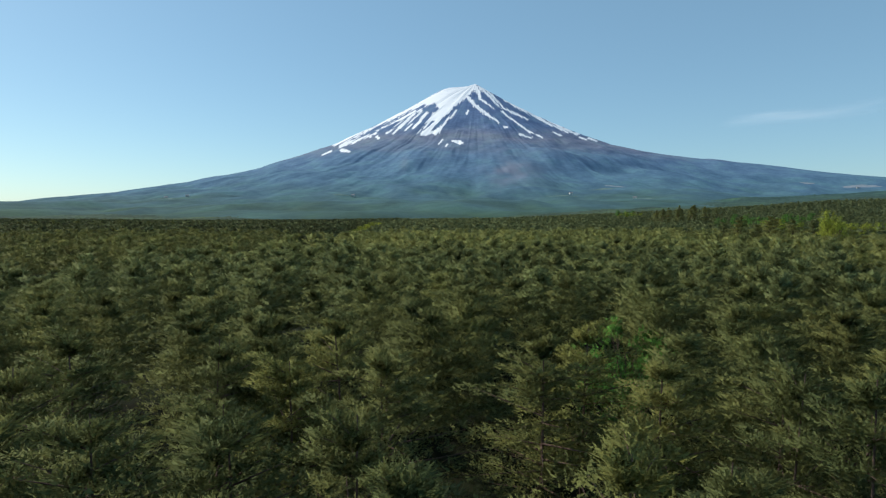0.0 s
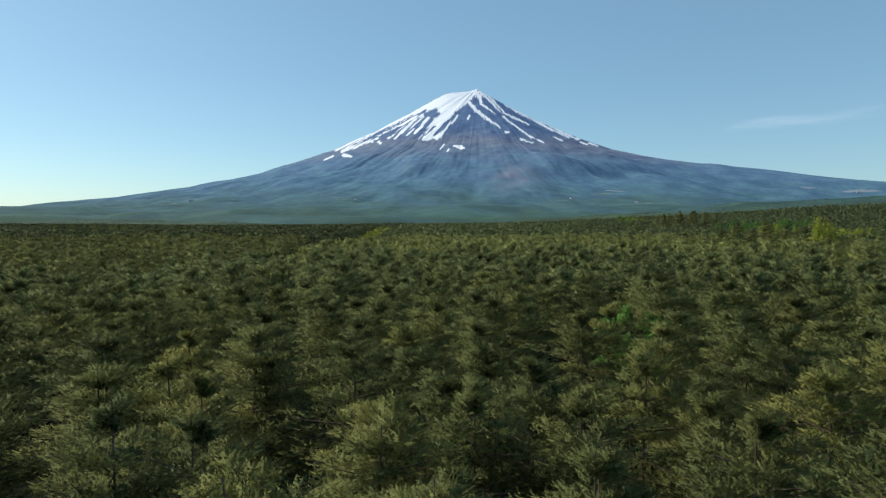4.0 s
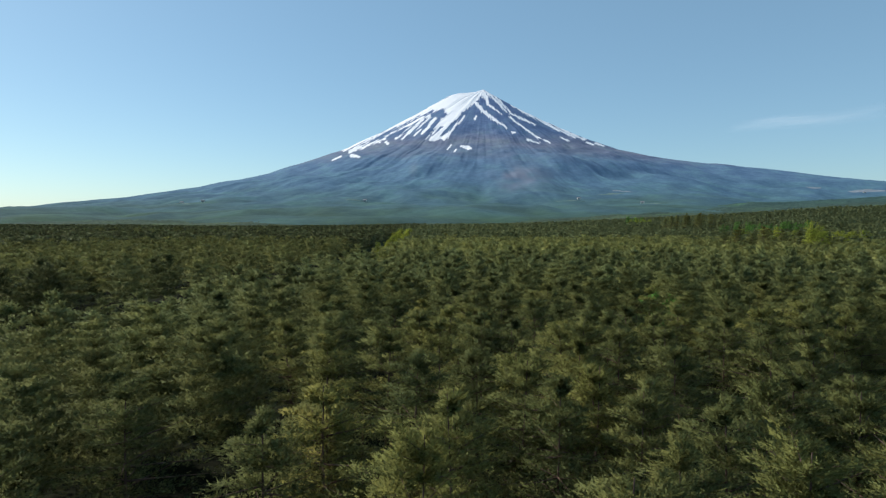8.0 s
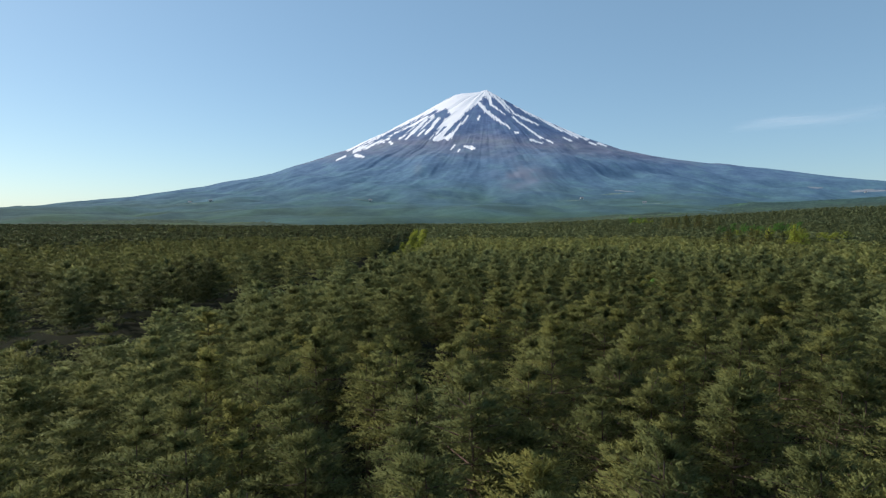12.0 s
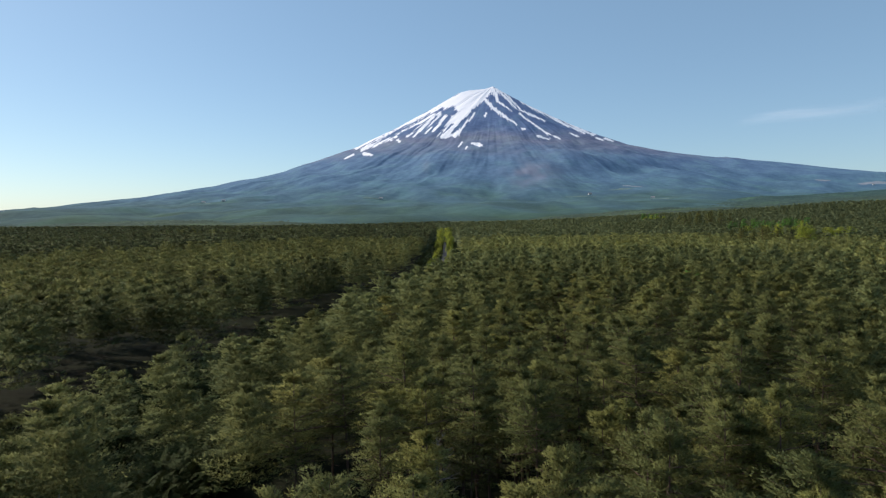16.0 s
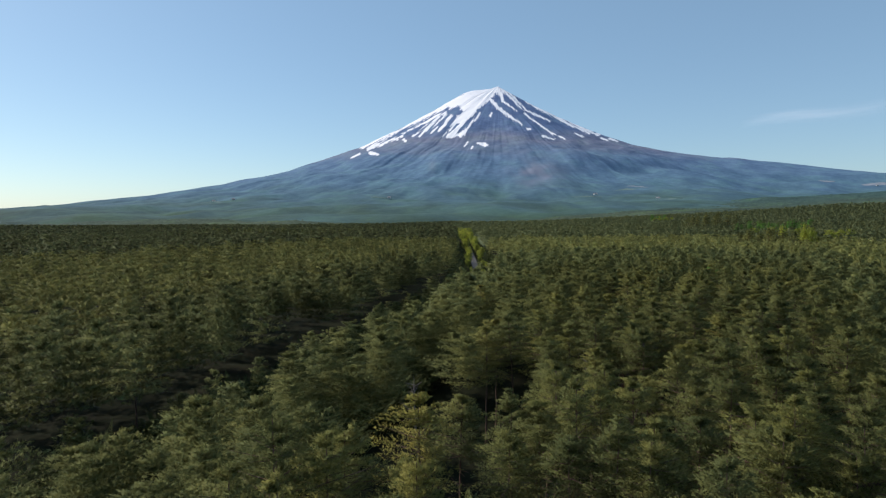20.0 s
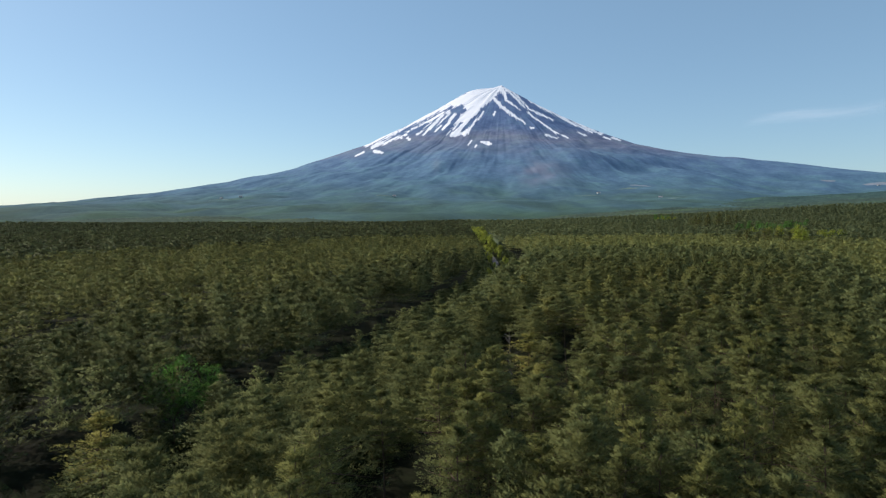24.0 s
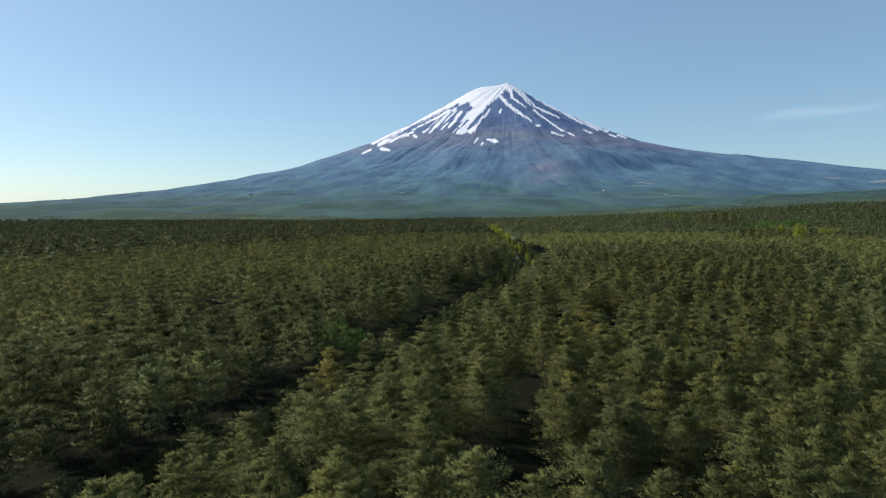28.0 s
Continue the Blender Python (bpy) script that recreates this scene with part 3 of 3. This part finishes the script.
TALL_PINES = ((72, 190, 18), (77, 192, 19.1), (82, 190, 18), (87, 193, 19.7), (93, 191, 18.6), (98, 189, 18), (80, 197, 19.1), (91, 198, 18.6), (124, 440, 22), (129, 445, 23.8), (133, 437, 22.6), (137, 446, 24.4), (142, 436, 23.2), (146, 444, 24.4), (151, 434, 23.2), (155, 441, 22), (158, 431, 23.2), (127, 452, 23.2), (141, 455, 23.2), (150, 452, 24.4), (121, 447, 20.9),
              (-310, 362, 15.4), (-303, 366, 16.3), (-296, 361, 15.4), (-289, 366, 16.8), (-282, 362, 15.4), (-275, 367, 16.3), (-268, 361, 16.8), (-260, 366, 15.4), (-252, 362, 16.3), (-245, 367, 15.8), (-238, 362, 16.3), (-229, 366, 15.4), (-221, 362, 16.3), (-213, 365, 15.4), (-204, 361, 16.3), (-196, 365, 15.4), (-188, 361, 14.5), (-180, 364, 15.4))
BARE_TREES = ((-76, -120), (-37, -58), (34, 62), (-54, -70))
for k, y in enumerate(range(96, 470, 7)):
    x = float(np.interp(y, road_y, road_x)) + (3.5 if k % 2 else -3.5) + 1.2 * math.sin(k * 2.3)
    if k % 7 != 4:
        YELLOW_TREES += ((x, y, float(np.interp(y, (96, 180, 300, 380, 470), (5.0, 6.5, 9.0, 11.0, 12.5))) * (1 + 0.22 * math.sin(k * 1.9))),)
for ox, oy, rx, ry in OPENINGS:
    keep &= np.hypot((gx - ox) / rx, (gy - oy) / ry) > 1
for ox, oy, *_ in GREEN_TREES + YELLOW_TREES + OLIVE_PINES + BARE_TREES + TALL_PINES:
    keep &= np.hypot(gx - ox, gy - oy) > 2.3
gx, gy = gx[keep], gy[keep]
# young pines that come up along the cutting
yy_ = rng.uniform(-235, 62, 240)
yo_ = rng.uniform(1.5, 5.5, 240) * rng.choice((-1, 1), 240)
young = np.r_[np.zeros(len(gx), bool), np.ones(240, bool)]
gx, gy = np.r_[gx, np.interp(yy_, road_y, road_x) + yo_], np.r_[gy, yy_]
dist, near = seen_from(gx, gy)
keep = (dist < 820 + 140 * rng.random(len(dist))) | (near < 135)
young = young[keep]
gx, gy, dist = gx[keep], gy[keep], np.where(dist[keep] < 1e8, dist[keep], 262.0)
size = 1.0 + 0.13 * smooth(-60, 0, gy) * smooth(170, 60, gy) * smooth(-60, -30, gx) + fbm(gx / 60 + 7, gy / 60 + 7, 33, 2) * 0.12 + rng.normal(0, 0.08, len(gx))
side = gx - np.interp(gy, road_y, road_x)
size += 0.1 * smooth(-40, -10, side) * (side < 0) * (gy < 60) - 0.05 * smooth(40, 10, side) * (side > 0)
size = np.clip(size, 0.72, np.interp(np.hypot(gx, gy - 20), (0, 40, 90, 150), (1.08, 1.12, 1.18, 1.09)))
size = np.where(young, rng.uniform(0.38, 0.75, len(gx)), size)
turn = rng.uniform(0, 2 * np.pi, len(gx))
order = np.argsort(dist + 500 * young)
single, rest = order[:300], order[300:]

PINES = [pine_parts(100 + k, NEEDLES, 13.8 + 0.4 * (k % 3)) for k in range(8)]
YELLOWED = [pine_parts(150 + k, OLD_NEEDLES, 14.0) for k in range(2)]
for k, i in enumerate(single):
    m = Matrix.LocRotScale((gx[i], gy[i], 0), Euler((rng.normal(0, 0.03), rng.normal(0, 0.03), turn[i])), Vector((rng.uniform(0.85, 1.15),) * 2 + (size[i],)))
    tree_thing("pine_tree", PINES[k % 8], m, "tall dark green pine with layered pads of needles", "pine tree", "pines of the forest")
for k, (x, y) in enumerate(OLIVE_PINES):
    m = Matrix.LocRotScale((x, y, 0), Euler((0, 0, k * 1.3)), Vector((1, 1, rng.uniform(0.95, 1.08))))
    tree_thing("pine_tree", YELLOWED[k % 2], m, "tall pine with yellowing olive needles in the dense forest", "pine tree", "pines of the forest")


for k, (x, y, h) in enumerate(TALL_PINES):
    m = Matrix.LocRotScale((x, y, float(hills(x, y)[0])), Euler((0, 0, k * 1.1)), Vector((1.15, 1.15, h / 14.2)))
    tree_thing("pine_tree", PINES[(k * 3) % 8], m, "very tall dark pine standing above its neighbours", "pine tree", "pines of the forest")


# ---------------------------------------------------------------- broadleaved and bare trees
def broad_parts(seed, leaves, height=12.0):
    r = np.random.default_rng(seed)
    n = 46
    a, el = r.uniform(0, 6.28, n), np.arcsin(r.uniform(-0.35, 1, n))
    far = r.uniform(0.6, 1.1, n)
    tip = np.stack([np.cos(a) * np.cos(el) * 2.6 * far, np.sin(a) * np.cos(el) * 2.6 * far, height * 0.66 + np.sin(el) * height * 0.34 * far], -1)
    root = np.stack([0 * a, 0 * a, np.clip(tip[:, 2] * 0.72, height * 0.3, height * 0.8)], -1)
    tv, tf = trunk_rings(r, height * 0.82, 0.16)
    lv, lf = tubes(root, tip, 0.05, 0.012)
    length = np.linalg.norm((tip - root)[:, :2], axis=1) + 0.4
    nv = clump_shards(r, root, tip, length, 2, 40, 0.36, 0.26, 0.62, 0.7)
    return quad_mesh("trunk", tv, tf, BARK), quad_mesh("branchwork", lv, lf, BARK), tri_mesh("crown", nv, leaves)


GREENS = [broad_parts(300 + k, GREEN_LEAVES) for k in range(3)]
YELLOWS = [broad_parts(310 + k, YELLOW_LEAVES) for k in range(3)]
for spots, kinds, label, group in ((GREEN_TREES, GREENS, "fresh bright green broadleaved tree among dark pines", "green broadleaved trees"),
                                   (YELLOW_TREES, YELLOWS, "yellow-green broadleaved tree at the forest road's edge", "yellow-green broadleaved trees")):
    for k, (x, y, h) in enumerate(spots):
        m = Matrix.LocRotScale((x, y, float(hills(x, y)[0])), Euler((0, 0, k * 2.1)), Vector((min(h, 14.0) / 12 * (0.85 if k == 0 and kinds is GREENS else rng.uniform(0.8, 1.1)),) * 2 + (h / 12,)))
        tree_thing("broadleaved_tree", kinds[k % 3], m, label, "broadleaved tree", group)


def bare_parts(seed, height=12.5):
    """A dead tree: a bleached stem and thin forked branches."""
    r = np.random.default_rng(seed)
    tv, tf = trunk_rings(r, height, 0.14)
    n = 26
    h, a, l_ = np.sort(r.uniform(height * 0.45, height * 0.98, n)), r.uniform(0, 6.28, n), r.uniform(0.7, 2.2, n)
    l_ *= np.interp(h / height, (0.45, 0.7, 1), (1, 1, 0.35))
    root = np.stack([0 * h, 0 * h, h], -1)
    tip = root + np.stack([np.cos(a) * l_, np.sin(a) * l_, l_ * 0.45], -1)
    mid = root + (tip - root) * r.uniform(0.4, 0.7, (n, 1))
    fork = mid + np.stack([np.cos(a + 0.7) * l_, np.sin(a + 0.7) * l_, l_ * 0.6], -1) * 0.45
    bv, bf = tubes(np.concatenate([root, mid]), np.concatenate([tip, fork]), np.r_[np.full(n, 0.04), np.full(n, 0.022)], 0.006)
    return quad_mesh("trunk", tv, tf, DEAD_BARK), quad_mesh("branches", bv, bf, DEAD_BARK)


for k, (x, y) in enumerate(BARE_TREES):
    thing = tagged(new("bare_tree"), "leafless grey dead tree standing among green pines", "dead tree", "bare dead trees")
    thing.matrix_basis = Matrix.LocRotScale((x, y, 0), Euler((0.03, -0.04, k * 1.7)), Vector((1, 1, 0.92 + 0.03 * k)))
    for key, me in zip(("trunk", "branches"), bare_parts(330 + k)):
        part(key, me, thing)


def wood_stuff(name, index, kinds, label, leaves):
    """Many trees of a stand, joined into one mesh."""
    out = []
    for k, shape in enumerate(kinds):
        mine = index[k::len(kinds)]
        c, s = np.cos(turn[mine]), np.sin(turn[mine])
        wide = rng.uniform(0.88, 1.15, len(mine)) * np.where(young[mine], 0.62, 1.0)
        v = shape[None].repeat(len(mine), 0)
        x = (v[..., 0] * c[:, None] - v[..., 1] * s[:, None]) * wide[:, None] + gx[mine][:, None]
        y = (v[..., 0] * s[:, None] + v[..., 1] * c[:, None]) * wide[:, None] + gy[mine][:, None]
        z = v[..., 2] * size[mine][:, None] + hills(gx[mine], gy[mine])[:, None]
        nx, ny = v[..., 3] * c[:, None] - v[..., 4] * s[:, None], v[..., 3] * s[:, None] + v[..., 4] * c[:, None]
        # beyond the road the crowns' backlit shade is put into their tone
        backlit_tone = -0.34 * smooth(-2, -9, gx[mine] - np.interp(gy[mine], road_y, road_x))
        tone = (np.clip(rng.normal(0, 0.15, len(mine)), -0.3, 0.34) + backlit_tone)[:, None] + 0 * x
        out.append(np.stack([x, y, z, nx, ny, v[..., 5], tone], -1).reshape(-1, 7))
    return tagged(new(name, tri_mesh(name, np.concatenate(out), leaves)), label, "woodland", kind="stuff")


def quads_to_tris(v, f):
    return v[np.concatenate([f[:, [0, 1, 2]], f[:, [0, 2, 3]]], 0)].reshape(-1, 3)


def rough_pine(seed, whorls, per, clumps, shards, size_, width, swell=0.56, reach=3.15):
    r = np.random.default_rng(seed)
    root, tip, length, a = limbs_of(r, 14.2, r.uniform(7.6, 8.9), reach * r.uniform(0.9, 1.12), whorls, per)
    return clump_shards(r, root, tip, length, clumps, shards, size_, width, swell)


d_rest = dist[rest]
d_rest = np.where(young[rest], 90, d_rest)
first_i = rest[d_rest < 48]
near_i, mid_i = rest[(d_rest >= 48) & (d_rest < 100)], rest[(d_rest >= 100) & (d_rest < 250)]
far_i, last_i = rest[(d_rest >= 250) & (d_rest < 520)], rest[d_rest >= 520]
wood_stuff("pine_stand", first_i, [rough_pine(180 + k, 7, 6, 4, 24, 0.36, 0.16, 0.52) for k in range(9)], "dense stand of dark green pines below the flight", NEEDLES)
wood_stuff("pine_stand", near_i, [rough_pine(200 + k, 6, 6, 3, 11, 0.58, 0.32, 0.54) for k in range(9)], "dense stand of dark green pines below the flight", MASS_NEEDLES)
wood_stuff("pine_forest", mid_i, [rough_pine(220 + k, 5, 6, 2, 5, 0.78, 0.5, 0.6, 2.95) for k in range(9)], "closed dark green pine forest with uneven crowns", MASS_NEEDLES)
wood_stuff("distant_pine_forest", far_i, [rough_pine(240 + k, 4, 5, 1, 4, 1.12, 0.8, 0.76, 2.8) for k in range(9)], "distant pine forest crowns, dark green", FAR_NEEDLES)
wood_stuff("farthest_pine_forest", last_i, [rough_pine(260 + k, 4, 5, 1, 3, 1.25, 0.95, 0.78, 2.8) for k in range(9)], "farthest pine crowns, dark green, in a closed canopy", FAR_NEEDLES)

# ---------------------------------------------------------------- the forest road and its undergrowth
open_road = road_y > 64
RX = np.stack([road_x - 1.7, road_x + 1.7], -1)[open_road]
RY = road_y[open_road][:, None] + 0 * RX
RZ = np.full(RX.shape, 0.12) + hills(RX, RY)
tagged(new("road", grid_mesh("road", np.stack([RX, RY, RZ], -1), len(RX), 2, ASPHALT)),
       "narrow pale grey forest road in a cutting through the pines", "road", kind="structure")


def shrub_shape(seed, leaves_n=44):
    r = np.random.default_rng(seed)
    a, el, rad = r.uniform(0, 6.28, leaves_n), np.arcsin(r.uniform(0.0, 1, leaves_n)), r.uniform(0.6, 1.05, leaves_n)
    c = np.stack([np.cos(a) * np.cos(el) * rad, np.sin(a) * np.cos(el) * rad, np.sin(el) * rad * 1.3], -1)
    d = np.stack([np.cos(a), np.sin(a), r.normal(0.3, 0.5, leaves_n)], -1)
    across = np.stack([-np.sin(a), np.cos(a), r.normal(0, 0.5, leaves_n)], -1)
    return np.stack([c - across * 0.17, c + across * 0.17, c + d * 0.4], 1).reshape(-1, 3)


sy = np.r_[rng.uniform(-240, 470, 3600), rng.uniform(-240, 64, 3000)]
off = rng.uniform(-1.25, 1.25, len(sy)) * np.interp(sy, (-200, 50, 90, 150, 390, 470), (9.6, 9.6, 7.5, 9.0, 9.0, 2.5))
sx = np.interp(sy, road_y, road_x) + off
ok = (np.abs(off) > 2.6) | (sy < 60)
sx, sy, off = sx[ok], sy[ok], np.abs(off[ok])
ea, er = rng.uniform(0, 6.28, 420), np.sqrt(rng.random(420))
sx, sy, off = np.r_[sx, -53 + 9 * er * np.cos(ea)], np.r_[sy, 128 + 64 * er * np.sin(ea)], np.r_[off, np.full(420, 5.0)]
big = rng.uniform(0.7, 1.5, len(sx)) * np.interp(off, (2.5, 6, 10), (0.9, 1.6, 2.3))
spin = rng.uniform(0, 6.28, len(sx))
shapes = [shrub_shape(350 + k) for k in range(4)]
bush = []
for k, shape in enumerate(shapes):
    p, c, s_ = slice(k, None, 4), np.cos(spin[k::4])[:, None], np.sin(spin[k::4])[:, None]
    b = big[p][:, None]
    bush.append(np.stack([(shape[None, :, 0] * c - shape[None, :, 1] * s_) * b + sx[p][:, None], (shape[None, :, 0] * s_ + shape[None, :, 1] * c) * b + sy[p][:, None],
                          shape[None, :, 2] * b - 0.1 + 0 * c], -1).reshape(-1, 3))
tagged(new("undergrowth", tri_mesh("undergrowth", np.concatenate(bush), SHRUB_LEAVES)), "dark green undergrowth along both sides of the forest road", "undergrowth", kind="stuff")

# ---------------------------------------------------------------- a thin cloud
def cloud_material():
    m, n, l = shader("thin_ice_cloud")
    out = n["Material Output"]
    uv = n.new("ShaderNodeTexCoord")
    tex = n.new("ShaderNodeTexNoise")
    tex.inputs["Scale"].default_value, tex.inputs["Detail"].default_value = 2.2, 5.0
    stretch = n.new("ShaderNodeMapping")
    stretch.inputs["Scale"].default_value = (1.2, 3.5, 1)
    l.new(uv.outputs["UV"], stretch.inputs[0])
    l.new(stretch.outputs[0], tex.inputs["Vector"])
    sep = n.new("ShaderNodeSeparateXYZ")
    l.new(uv.outputs["UV"], sep.inputs[0])
    fade = None
    for axis in (0, 1):
        hump = ramp(n, l, sep.outputs[axis], [(0.0, (0, 0, 0)), (0.3, (1, 1, 1)), (1.0, (0, 0, 0))] if axis == 0 else [(0.0, (0, 0, 0)), (0.5, (1, 1, 1)), (1.0, (0, 0, 0))])
        fade = hump.outputs[0] if fade is None else blend(n, l, fade, hump.outputs[0], 1.0, "MULTIPLY")
    wisps = ramp(n, l, tex.outputs[0], [(0.3, (0, 0, 0)), (0.8, (0.33, 0.33, 0.33))])
    amount = blend(n, l, wisps.outputs[0], fade, 1.0, "MULTIPLY")
    white, clear, mix = n.new("ShaderNodeBsdfTranslucent"), n.new("ShaderNodeBsdfTransparent"), n.new("ShaderNodeMixShader")
    white.inputs[0].default_value = (0.95, 0.96, 1, 1)
    l.new(amount, mix.inputs[0])
    l.new(clear.outputs[0], mix.inputs[1])
    l.new(white.outputs[0], mix.inputs[2])
    l.new(mix.outputs[0], out.inputs[0])
    return m


cu, cv = np.meshgrid(np.linspace(0, 1, 25), np.linspace(0, 1, 9), indexing="ij")
CX = 1540 + 1150 * cu
CZ = 636 + 125 * cu + 130 * (cv - 0.5) * (0.5 + 0.5 * cu) + 12 * np.sin(cu * 7)
CY = 4250 + 60 * np.sin(cu * 5) - 140 * cv
cloud_mesh = grid_mesh("cloud", np.stack([CX, CY, CZ], -1), 25, 9, cloud_material())
layer = cloud_mesh.uv_layers.new(name="UVMap")
loops = np.empty(len(cloud_mesh.loops), np.int32)
cloud_mesh.loops.foreach_get("vertex_index", loops)
layer.data.foreach_set("uv", np.stack([cu.ravel()[loops], cv.ravel()[loops]], -1).astype(np.float32).ravel())
cloud = tagged(new("backdrop", cloud_mesh), "faint wisp of high white cloud in a clear sky", "cloud", kind="structure")
cloud.visible_shadow = False


# ---------------------------------------------------------------- fields and houses on the mountain's foot
PALE_FIELD = plain_material("pale_meadow", [(0.35, (0.1, 0.17, 0.165)), (0.65, (0.15, 0.215, 0.2))], 0.03)
BARE_FIELD = plain_material("bare_grey_field", [(0.35, (0.2, 0.24, 0.28)), (0.65, (0.26, 0.3, 0.34))], 0.03)


def foot_height(x, y):
    """Height of the ground at the mountain's foot."""
    dx = np.asarray(x, float) - PEAK_X
    dy = np.asarray(y, float) - PEAK_Y + 0.1 * np.maximum(0, -dx)
    phi = np.arctan2(dy, dx)
    return np.maximum(mountain_height(np.hypot(dx, dy), np.where(phi > 0.2, phi - 2 * np.pi, phi)), hills(x, y).reshape(np.shape(x)))


def field(seed, x, y, wide, deep, material, label):
    r = np.random.default_rng(seed)
    ring, turn_ = np.meshgrid(np.linspace(0, 1, 7), np.linspace(0, 2 * np.pi, 41), indexing="ij")
    edge = 1 + 0.18 * np.sin(turn_ * 3 + r.uniform(0, 6)) + 0.1 * np.sin(turn_ * 7 + r.uniform(0, 6))
    px, py = x + wide * ring * edge * np.cos(turn_), y + deep * ring * edge * np.sin(turn_)
    pz = foot_height(px, py) + np.where(ring > 0.95, -1.0, 1.6)
    tagged(new("field", grid_mesh("field", np.stack([px, py, pz], -1), 7, 41, material)), label, "field", "fields on the slope")


for k, (x, y, wide, deep) in enumerate(((473, 2560, 78, 18), (-1195, 2068, 44, 12), (505, 1996, 50, 14), (-539, 2082, 36, 9), (250, 2250, 60, 10))):
    field(400 + k, x, y, wide, deep, PALE_FIELD, "pale green meadow on the mountain's wooded foot")
for k, (x, y, wide, deep) in enumerate(((2053, 3500, 110, 36), (1800, 3560, 45, 22), (560, 2660, 60, 16))):
    field(410 + k, x, y, wide, deep, BARE_FIELD, "bare grey field on the mountain's slope")

WALL = plain_material("white_render", [(0.3, (0.62, 0.61, 0.58)), (0.7, (0.75, 0.74, 0.71))], 0.4)
ROOF = plain_material("grey_roof_sheet", [(0.3, (0.2, 0.2, 0.22)), (0.7, (0.32, 0.31, 0.32))], 0.5)
PANE = plain_material("dark_window_glass", [(0.3, (0.03, 0.035, 0.04)), (0.7, (0.05, 0.055, 0.06))], 0.5, 0.2)


def box(cx, cy, cz, sx_, sy_, sz_):
    bm = bmesh.new()
    bmesh.ops.create_cube(bm, size=1.0, matrix=Matrix.Translation((cx, cy, cz)) @ Matrix.Diagonal((sx_, sy_, sz_, 1)))
    return bm


def from_bm(name, bm, material):
    me = bpy.data.meshes.new(name)
    bm.to_mesh(me)
    bm.free()
    me.materials.append(material)
    return me


def house_parts():
    wall = from_bm("wall", box(0, 0, 2.7, 13, 8, 5.8), WALL)
    bm = bmesh.new()
    v = [bm.verts.new(p) for p in ((-7.1, -4.7, 5.4), (7.1, -4.7, 5.4), (7.1, 4.7, 5.4), (-7.1, 4.7, 5.4), (-7.1, 0, 8.2), (7.1, 0, 8.2))]
    for f in ((0, 1, 5, 4), (2, 3, 4, 5), (1, 2, 5), (3, 0, 4), (3, 2, 1, 0)):
        bm.faces.new([v[i] for i in f])
    roof = from_bm("roof", bm, ROOF)
    pane = from_bm("window", box(0, -4.03, 0, 1.5, 0.12, 1.2), PANE)
    door = from_bm("door", box(0.4, -4.03, 1.0, 1.1, 0.12, 2.1), PANE)
    return wall, roof, pane, door


house_wall, house_roof, house_pane, house_door = house_parts()
for k, (x, y) in enumerate(((-1215, 2110), (-1140, 2125), (480, 2040), (-505, 2110), (300, 2300), (2010, 3440))):
    home = tagged(new("house"), "small white house with a grey gable roof among far trees", "house", "houses at the mountain's foot")
    home.matrix_basis = pose(x, y, float(foot_height(np.array([x]), np.array([y]))[0]), 0, 0, 20 * math.sin(k * 2.0))
    part("wall", house_wall, home)
    part("roof", house_roof, home)
    part("door", house_door, home)
    for wx, wz in ((-4.5, 1.6), (-2.0, 1.6), (3.4, 1.6), (-4.5, 4.2), (0.4, 4.2), (4.2, 4.2)):
        part("window", house_pane, home).location = (wx, 0, wz)


# ---------------------------------------------------------------- a pale arch above the far canopy
def arch_mesh(radius, tube, steps=28, sides=8):
    """A round arch on two short legs."""
    a, b = np.meshgrid(np.linspace(-0.25 * np.pi, 1.25 * np.pi, steps), np.linspace(0, 2 * np.pi, sides + 1), indexing="ij")
    rr = radius + tube * np.cos(b)
    return np.stack([rr * np.cos(a), tube * np.sin(b), radius * 0.72 + rr * np.sin(a)], -1)


ARCH_X, ARCH_Y = -9.5, 1354.0
arch = tagged(new("arch"), "pale weathered round arch standing above the far pines", "arch", "")
arch.matrix_basis = pose(ARCH_X, ARCH_Y, 18.5)
part("ring", grid_mesh("ring", arch_mesh(4.6, 0.8), 28, 9, WALL), arch)
for side_x in (-3.3, 3.3):
    part("leg", from_bm("leg", box(side_x, 0, -9.4, 0.9, 0.9, 19.5), WALL), arch)
